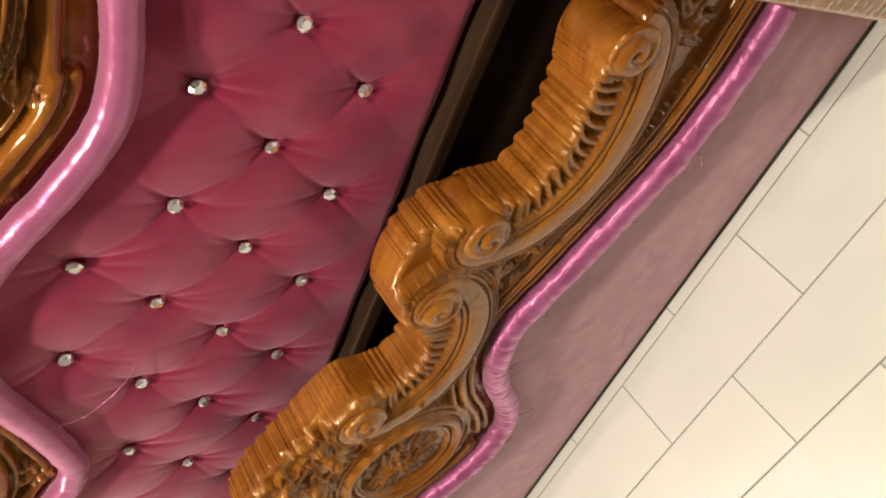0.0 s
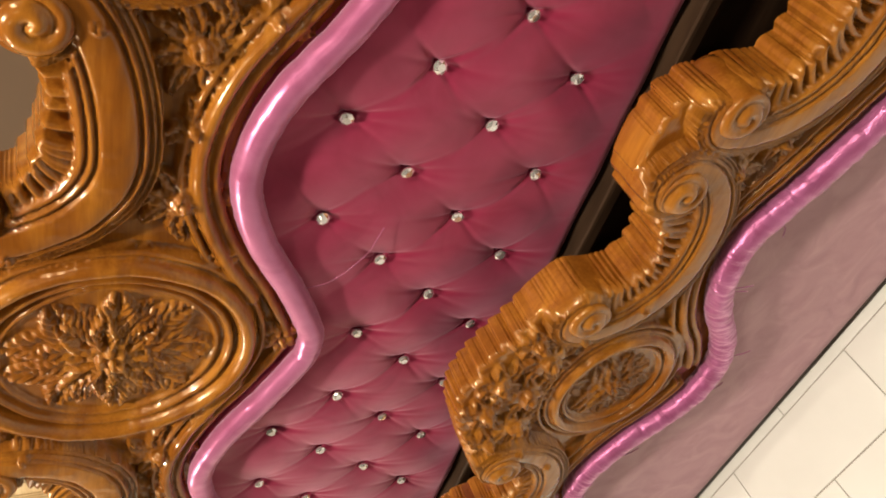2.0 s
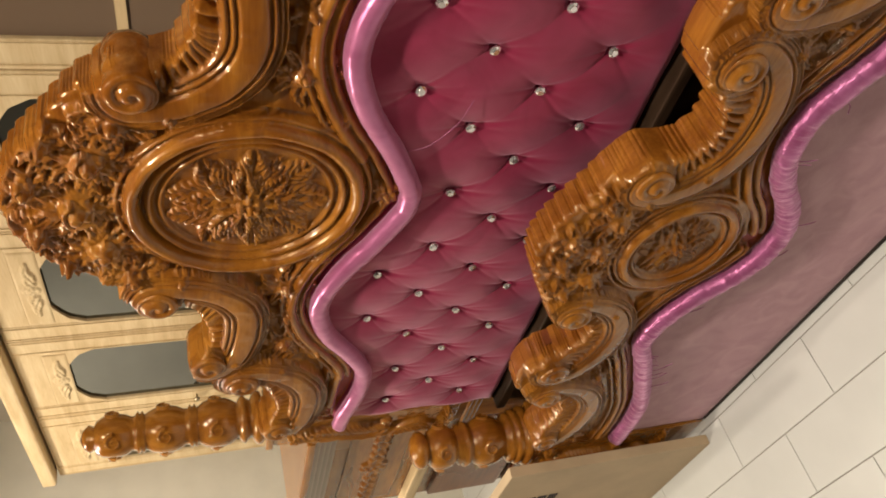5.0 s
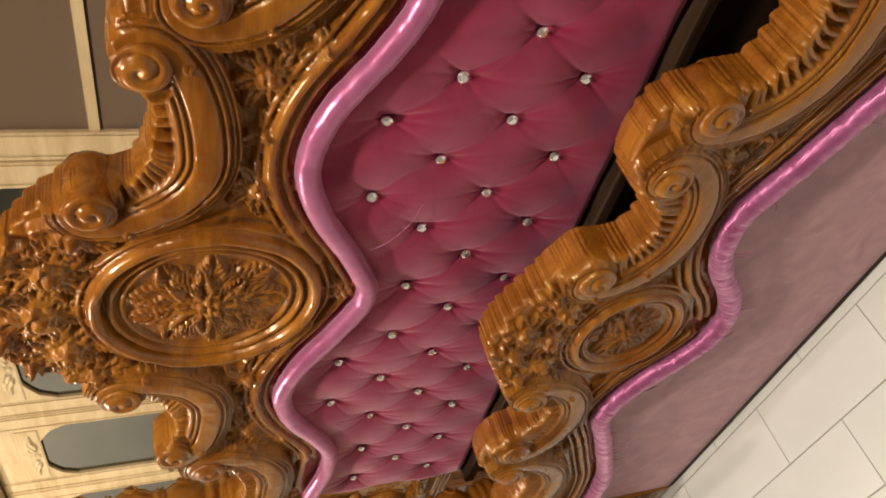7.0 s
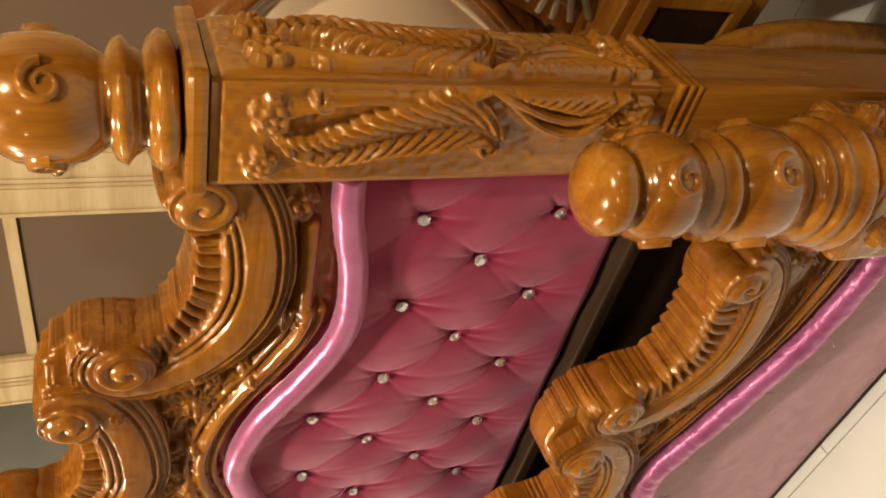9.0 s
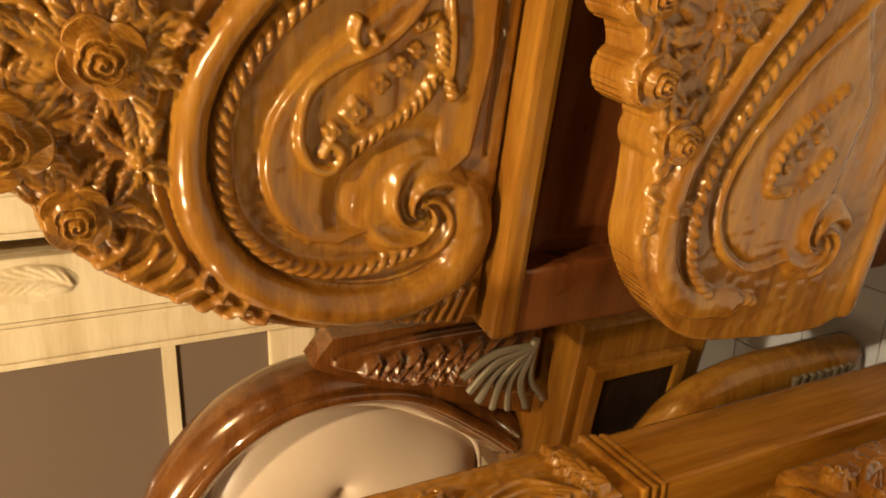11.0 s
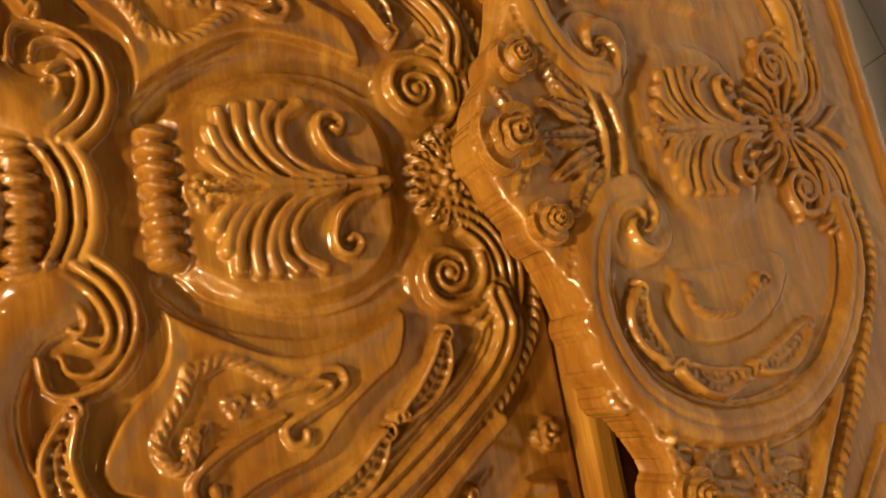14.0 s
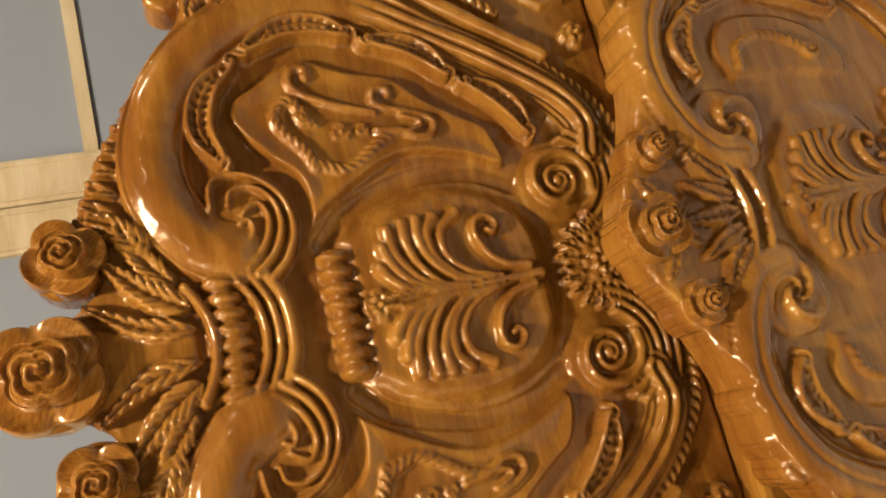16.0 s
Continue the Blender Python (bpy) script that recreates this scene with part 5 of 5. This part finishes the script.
# ---- cabinets along the wall behind the beds ----
def cabinet(x0, x1, mid, glass, mirror, knob=True, wide=0.0):
    y = 0.80
    ob = tagged(empty("cabinet"), label="pale unpolished wooden cabinet with " + ("arched mirror doors" if mirror else "glass doors"), category="cabinet", group="cabinets along the wall")
    top = 2.10
    part("body", box(x0 + 0.001, x1 - 0.001, y + 0.03, 1.40, 0.0, top - 0.004), PALE_WOOD, ob)
    part("cornice", box(x0, x1, y - 0.05, 1.41, top, top + 0.06, 0.012), PALE_WOOD, ob)
    part("plinth", box(x0 + 0.002, x1 - 0.002, y - 0.01, y + 0.028, 0.0, 0.12, 0.006), PALE_WOOD, ob)
    if wide:
        side = part("side_panel", box(x1 - wide, x1 - 0.001, y - 0.004, y + 0.028, 0.13, top - 0.01, 0.005), PALE_WOOD, ob)
        r = Relief(-0.04, 0.04, -0.09, 0.09, 0.0025)
        r.leaf(smooth_curve([(-0.012, -0.075), (0.010, -0.02), (0.0, 0.075)], 6), 0.034, 0.009, lobes=8)
        leaf = r.mesh("leaf_carving", np.hypot(r.X / 0.036, r.Z / 0.086) * 0.04 - 0.04, 0.003, drop=0.003)
        for z in (0.62, 1.02, 1.38, 1.74):
            link("leaf_carving", leaf, PALE_WOOD, side).location = (x1 - 0.05, y - 0.006, z)
    for a, b in ((x0, mid), (mid, x1 - wide)):
        door = empty("door")
        door.parent = ob
        w = 0.092
        for p, q in ((a + 0.001, a + w), (b - w, b - 0.001)):
            part("stile", box(p, q, y, y + 0.026, 0.13, top - 0.01, 0.005), PALE_WOOD, door)
            for e in (p + 0.012, q - 0.012):
                part("bead", box(e - 0.003, e + 0.003, y - 0.004, y + 0.002, 0.14, top - 0.02), PALE_WOOD, door)
        for z0, z1 in ((0.13, 0.24), (0.86, 0.96), (top - 0.11, top - 0.01)):
            part("rail", box(a + w, b - w, y + 0.001, y + 0.025, z0, z1, 0.005), PALE_WOOD, door)
        part("pane", box(a + w - 0.004, b - w + 0.004, y + 0.014, y + 0.020, 0.95, top - 0.10), glass, door)
        part("panel", box(a + w - 0.004, b - w + 0.004, y + 0.010, y + 0.020, 0.235, 0.865), PALE_WOOD, door)
        if mirror:
            c, h = (a + b) / 2, (b - a) / 2 - w
            n = 14
            arch = [(c + h * (2 * k / n - 1), top - 0.27 + 0.10 * math.cos(math.pi / 2 * (2 * k / n - 1)) ** 0.7 if 0 < k < n else top - 0.29) for k in range(n + 1)]
            part("arch", slab(arch + [(c + h, top - 0.105), (c - h, top - 0.105)], y + 0.002, y + 0.013), PALE_WOOD, door)
            r = Relief(-h + 0.01, h - 0.01, -0.05, 0.05, 0.004)
            for sx in (0.05, 0.10):
                r.leaf(smooth_curve([(0.01 + sx * 0.4, -0.02), (sx, 0.0), (sx + 0.05, 0.015 - sx * 0.2)], 5), 0.018, 0.012, lobes=5)
            r.flower(0, 0, 0.028, 0.012)
            r.mirror()
            carved = link("carving", r.mesh("carving", np.maximum(np.abs(r.X) - h + 0.012, np.abs(r.Z) - 0.042), 0.004, drop=0.004), PALE_WOOD, door)
            carved.location = (c, y - 0.002, top - 0.15)
        else:
            for z in (1.155, 1.565):
                part("shelf_edge", box(a + w, b - w, y + 0.006, y + 0.0135, z - 0.013, z + 0.013), PALE_WOOD, door)
    if knob:
        k = part("knob", turned([(0.004, 0.0), (0.004, 0.014), (0.011, 0.018), (0.012, 0.026), (0.006, 0.031)], 14), SILVER, ob, smooth=True)
        k.matrix_local = Matrix.Translation((mid + 0.05, y, 1.455)) @ Matrix.Rotation(radians(90), 4, "X")
    return ob


cabinet(-2.74, -1.58, -2.16, MIRROR, True)
cabinet(-1.576, -0.364, -0.97, MIRROR, True)
cabinet(-0.36, 1.16, 0.285, SMOKED, False, wide=0.118)
cabinet(1.06, 1.80, 1.43, PALE_WOOD, False, knob=False).matrix_basis = SWING
cabinet(1.8005, 3.07, 2.45, GREY_GLASS, False, knob=False).matrix_basis = SWING
cabinet(3.074, 4.3, 3.69, GREY_GLASS, False).matrix_basis = SWING


# ---- chair between the beds ----
def padded_chair():
    ob = tagged(empty("chair"), label="dark glossy wooden chair with curved frame and beige leatherette back", category="chair")
    ob.matrix_basis = SWING
    y = 0.40
    path = smooth_curve([(0.55, 1.02), (0.60, 1.15), (0.70, 1.21), (0.80, 1.195), (0.90, 1.12), (0.955, 1.02), (0.955, 0.90), (0.92, 0.80), (0.83, 0.68), (0.76, 0.60)], 10)
    part("back_frame", tube(path, 0.042, y, seg=12, flat=1.3), DARK_PANEL, ob, smooth=True)
    part("frame_bead", tube(path, 0.012, y - 0.052, seg=8), DARK_PANEL, ob, smooth=True)
    inner = smooth_curve([(0.57, 0.98), (0.61, 1.08), (0.70, 1.15), (0.79, 1.14), (0.87, 1.07), (0.91, 0.98), (0.90, 0.88), (0.85, 0.78), (0.75, 0.66), (0.58, 0.64)], 6)
    r = Relief(0.54, 0.96, 0.60, 1.20, 0.006)
    d = r.outside(inner)
    r.H = 0.05 * (1 - np.exp(np.minimum(d, 0) / 0.05)) - 0.03 * np.exp(-np.hypot(r.X - 0.74, r.Z - 0.93) / 0.02)
    pad = link("back_pad", r.mesh("back_pad", d, 0.03, drop=0.01, front=y), CREAM_LEATHER, ob)
    b = part("button", gem(0.010), CRYSTAL, pad)
    b.location = (0.74, y - 0.015, 0.93)
    part("piping", tube(np.vstack([inner, inner[:1]]), 0.007, y - 0.004, seg=8), CREAM_LEATHER, ob, smooth=True)
    # carved bracket, seat box and arm
    r = Relief(-0.17, 0.17, 0.56, 0.98, 0.003)
    poly = smooth_curve([(-0.02, 0.60), (0.02, 0.70), (0.05, 0.80), (0.09, 0.90), (0.12, 0.97), (0.14, 0.95), (0.15, 0.84), (0.15, 0.70), (0.15, 0.60)], 5)
    for k in range(9):
        f = k / 8
        r.leaf(smooth_curve([(0.13, 0.62 + 0.28 * f), (0.09, 0.65 + 0.28 * f), (0.03 + 0.05 * f, 0.66 + 0.30 * f)], 5), 0.017, 0.018, lobes=4)
    br = link("carved_bracket", r.mesh("carved_bracket", r.outside(poly), 0.05), DARK_PANEL, ob, "dark wood carved with slanting strokes")
    br.location = (0.91, 0.33, 0.0)
    for k in range(7):
        a = radians(92 + 15 * k)
        c = smooth_curve([(0.0, 0.0), (0.075 * math.cos(a), 0.075 * math.sin(a)), (0.135 * math.cos(a + 0.25), 0.135 * math.sin(a + 0.25))], 6)
        part("fan_leaf", tube(c + np.array([1.025 + 0.002 * k, 0.635]), 0.0068, 0.305 - 0.002 * (k % 2), seg=8), SILVER, br, "silver painted carved leaf").matrix_local = Matrix.Translation((-0.91, -0.33, 0.0))
    part("bracket_board", slab([(0.84, 0.585), (1.075, 0.585), (1.075, 0.97), (1.03, 1.0), (0.95, 0.86)], 0.345, 0.39), DARK_PANEL, ob)
    part("seat_box", box(0.62, 1.085, 0.25, 0.62, 0.30, 0.585, 0.008), TEAK, ob)
    # Near-black plate in place of the shaded recess in the box.
    part("inset", box(0.80, 0.985, 0.236, 0.256, 0.38, 0.545, 0.004), GAP_WOOD, ob)
    for z0, z1 in ((0.36, 0.385), (0.54, 0.565)):
        part("inset_rail", box(0.79, 0.995, 0.228, 0.25, z0, z1, 0.004), TEAK, ob)
    part("inset_stile", box(0.985, 1.01, 0.228, 0.25, 0.36, 0.565, 0.004), TEAK, ob)
    arm = smooth_curve([(0.80, 0.50), (0.86, 0.46), (0.93, 0.40), (0.965, 0.30), (0.97, 0.18), (0.97, 0.02)], 8)
    part("arm", tube(arm, 0.045, 0.175, seg=12, flat=0.9), TEAK, ob, smooth=True)
    for k in range(8):
        part("leaf", box(0.945 + 0.003 * k, 0.985, 0.128, 0.14, 0.05 + 0.02 * k, 0.062 + 0.02 * k, 0.003), SILVER, ob)
    for x in (0.66, 1.05):
        for yy in (0.29, 0.58):
            part("leg", box(x - 0.025, x + 0.025, yy - 0.025, yy + 0.025, 0.0, 0.30, 0.006), DARK_PANEL, ob)


padded_chair()


# ---- things beside the tufted bed ----
def bedside():
    ob = tagged(empty("bedside_cabinet"), label="tall glossy brown wooden cabinet with stepped moulding beside the tufted bed", category="cabinet")
    part("body", box(-1.74, -1.075, 0.075, 0.46, 0.06, 1.06, 0.006), WALNUT, ob)
    for k in range(4):
        part("moulding", box(-1.75 - 0.008 * k, -1.07 + 0.006 * k, 0.066 - 0.012 * k, 0.47, 1.06 + 0.020 * k, 1.078 + 0.020 * k, 0.006), DARK_PANEL, ob, "dark glossy stepped moulding")
    part("top", box(-1.80, -1.04, 0.012, 0.48, 1.140, 1.168, 0.010), WALNUT, ob)
    # Pale strip added where glare whitens the brown front.
    part("glare_strip", box(-1.75, -1.068, 0.030, 0.075, 0.735, 0.775, 0.006), PALE_WOOD, ob, "pale strip in place of the glare on the front")
    for z in (0.10, 0.40):
        d = part("drawer", box(-1.72, -1.10, 0.054, 0.078, z, z + 0.27, 0.008), RED_WOOD, ob)
        part("handle", box(-1.49, -1.39, 0.034, 0.056, z + 0.13, z + 0.145, 0.005), SILVER, d)
    r = Relief(-0.3, 0.3, -0.11, 0.11, 0.004)
    for k in range(5):
        r.leaf(smooth_curve([(0.02 + 0.05 * k, -0.02), (0.05 + 0.05 * k, 0.0), (0.08 + 0.05 * k, -0.03)], 5), 0.03, 0.012, lobes=5)
    r.flower(0, 0, 0.05, 0.016, petals=6)
    r.mirror()
    link("carved_front", r.mesh("carved_front", np.maximum(np.abs(r.X) - 0.29, np.abs(r.Z) - 0.10), 0.004, drop=0.004), WALNUT, ob).location = (-1.40, 0.069, 0.915)
    for x in (-1.72, -1.14):
        part("foot", box(x, x + 0.05, 0.10, 0.16, 0.0, 0.06), WALNUT, ob)
    board = tagged(empty("packing_board"), label="beige packing board with dark printed marks leaning by the bed", category="board")
    part("sheet", box(-1.60, -0.93, -0.215, -0.185, 0.0, 0.65, 0.003), CARTON, board)
    for k in range(4):
        for m in range(3):
            part("printed_bar", box(-1.185 + 0.022 * m, -1.172 + 0.022 * m, -0.2175, -0.2145, 0.44 + 0.036 * k, 0.468 + 0.036 * k), INK, board)


bedside()


# ---- floor tiles, in courses that break joint ----
def floor_tiles():
    w, d, gap = 0.436, 0.160, 0.0026
    mesh = bpy.data.meshes.new("tile")
    bm = box(gap / 2, w - gap / 2, gap / 2, d - gap / 2, -0.012, 0.0, 0.0012)
    bm.to_mesh(mesh)
    bm.free()
    mesh.materials.append(TILE)
    rest = []
    for row in range(-32, 9):
        y = -0.172 + row * d
        off = 0.0 if row % 2 else 0.218
        for col in range(-13, 18):
            x = 0.03 + off + col * w
            if y + d > 1.41 or x < -6 or x + w > 8:
                continue
            if -1.9 < x < 3.2 and -0.85 < y < 0.6:
                ob = link("tile", mesh, None, floor)
                ob.location = (x, y, 0)
            else:
                rest.append((x, y))
    verts, faces = [], []
    for x, y in rest:
        n = len(verts)
        verts += [(x + gap / 2, y + gap / 2, 0), (x + w - gap / 2, y + gap / 2, 0), (x + w - gap / 2, y + d - gap / 2, 0), (x + gap / 2, y + d - gap / 2, 0)]
        faces.append((n, n + 1, n + 2, n + 3))
    far = bpy.data.meshes.new("far_tiles")
    far.from_pydata(verts, [], faces)
    tagged(link("far_tiles", far, TILE, floor), kind="stuff")


floor_tiles()
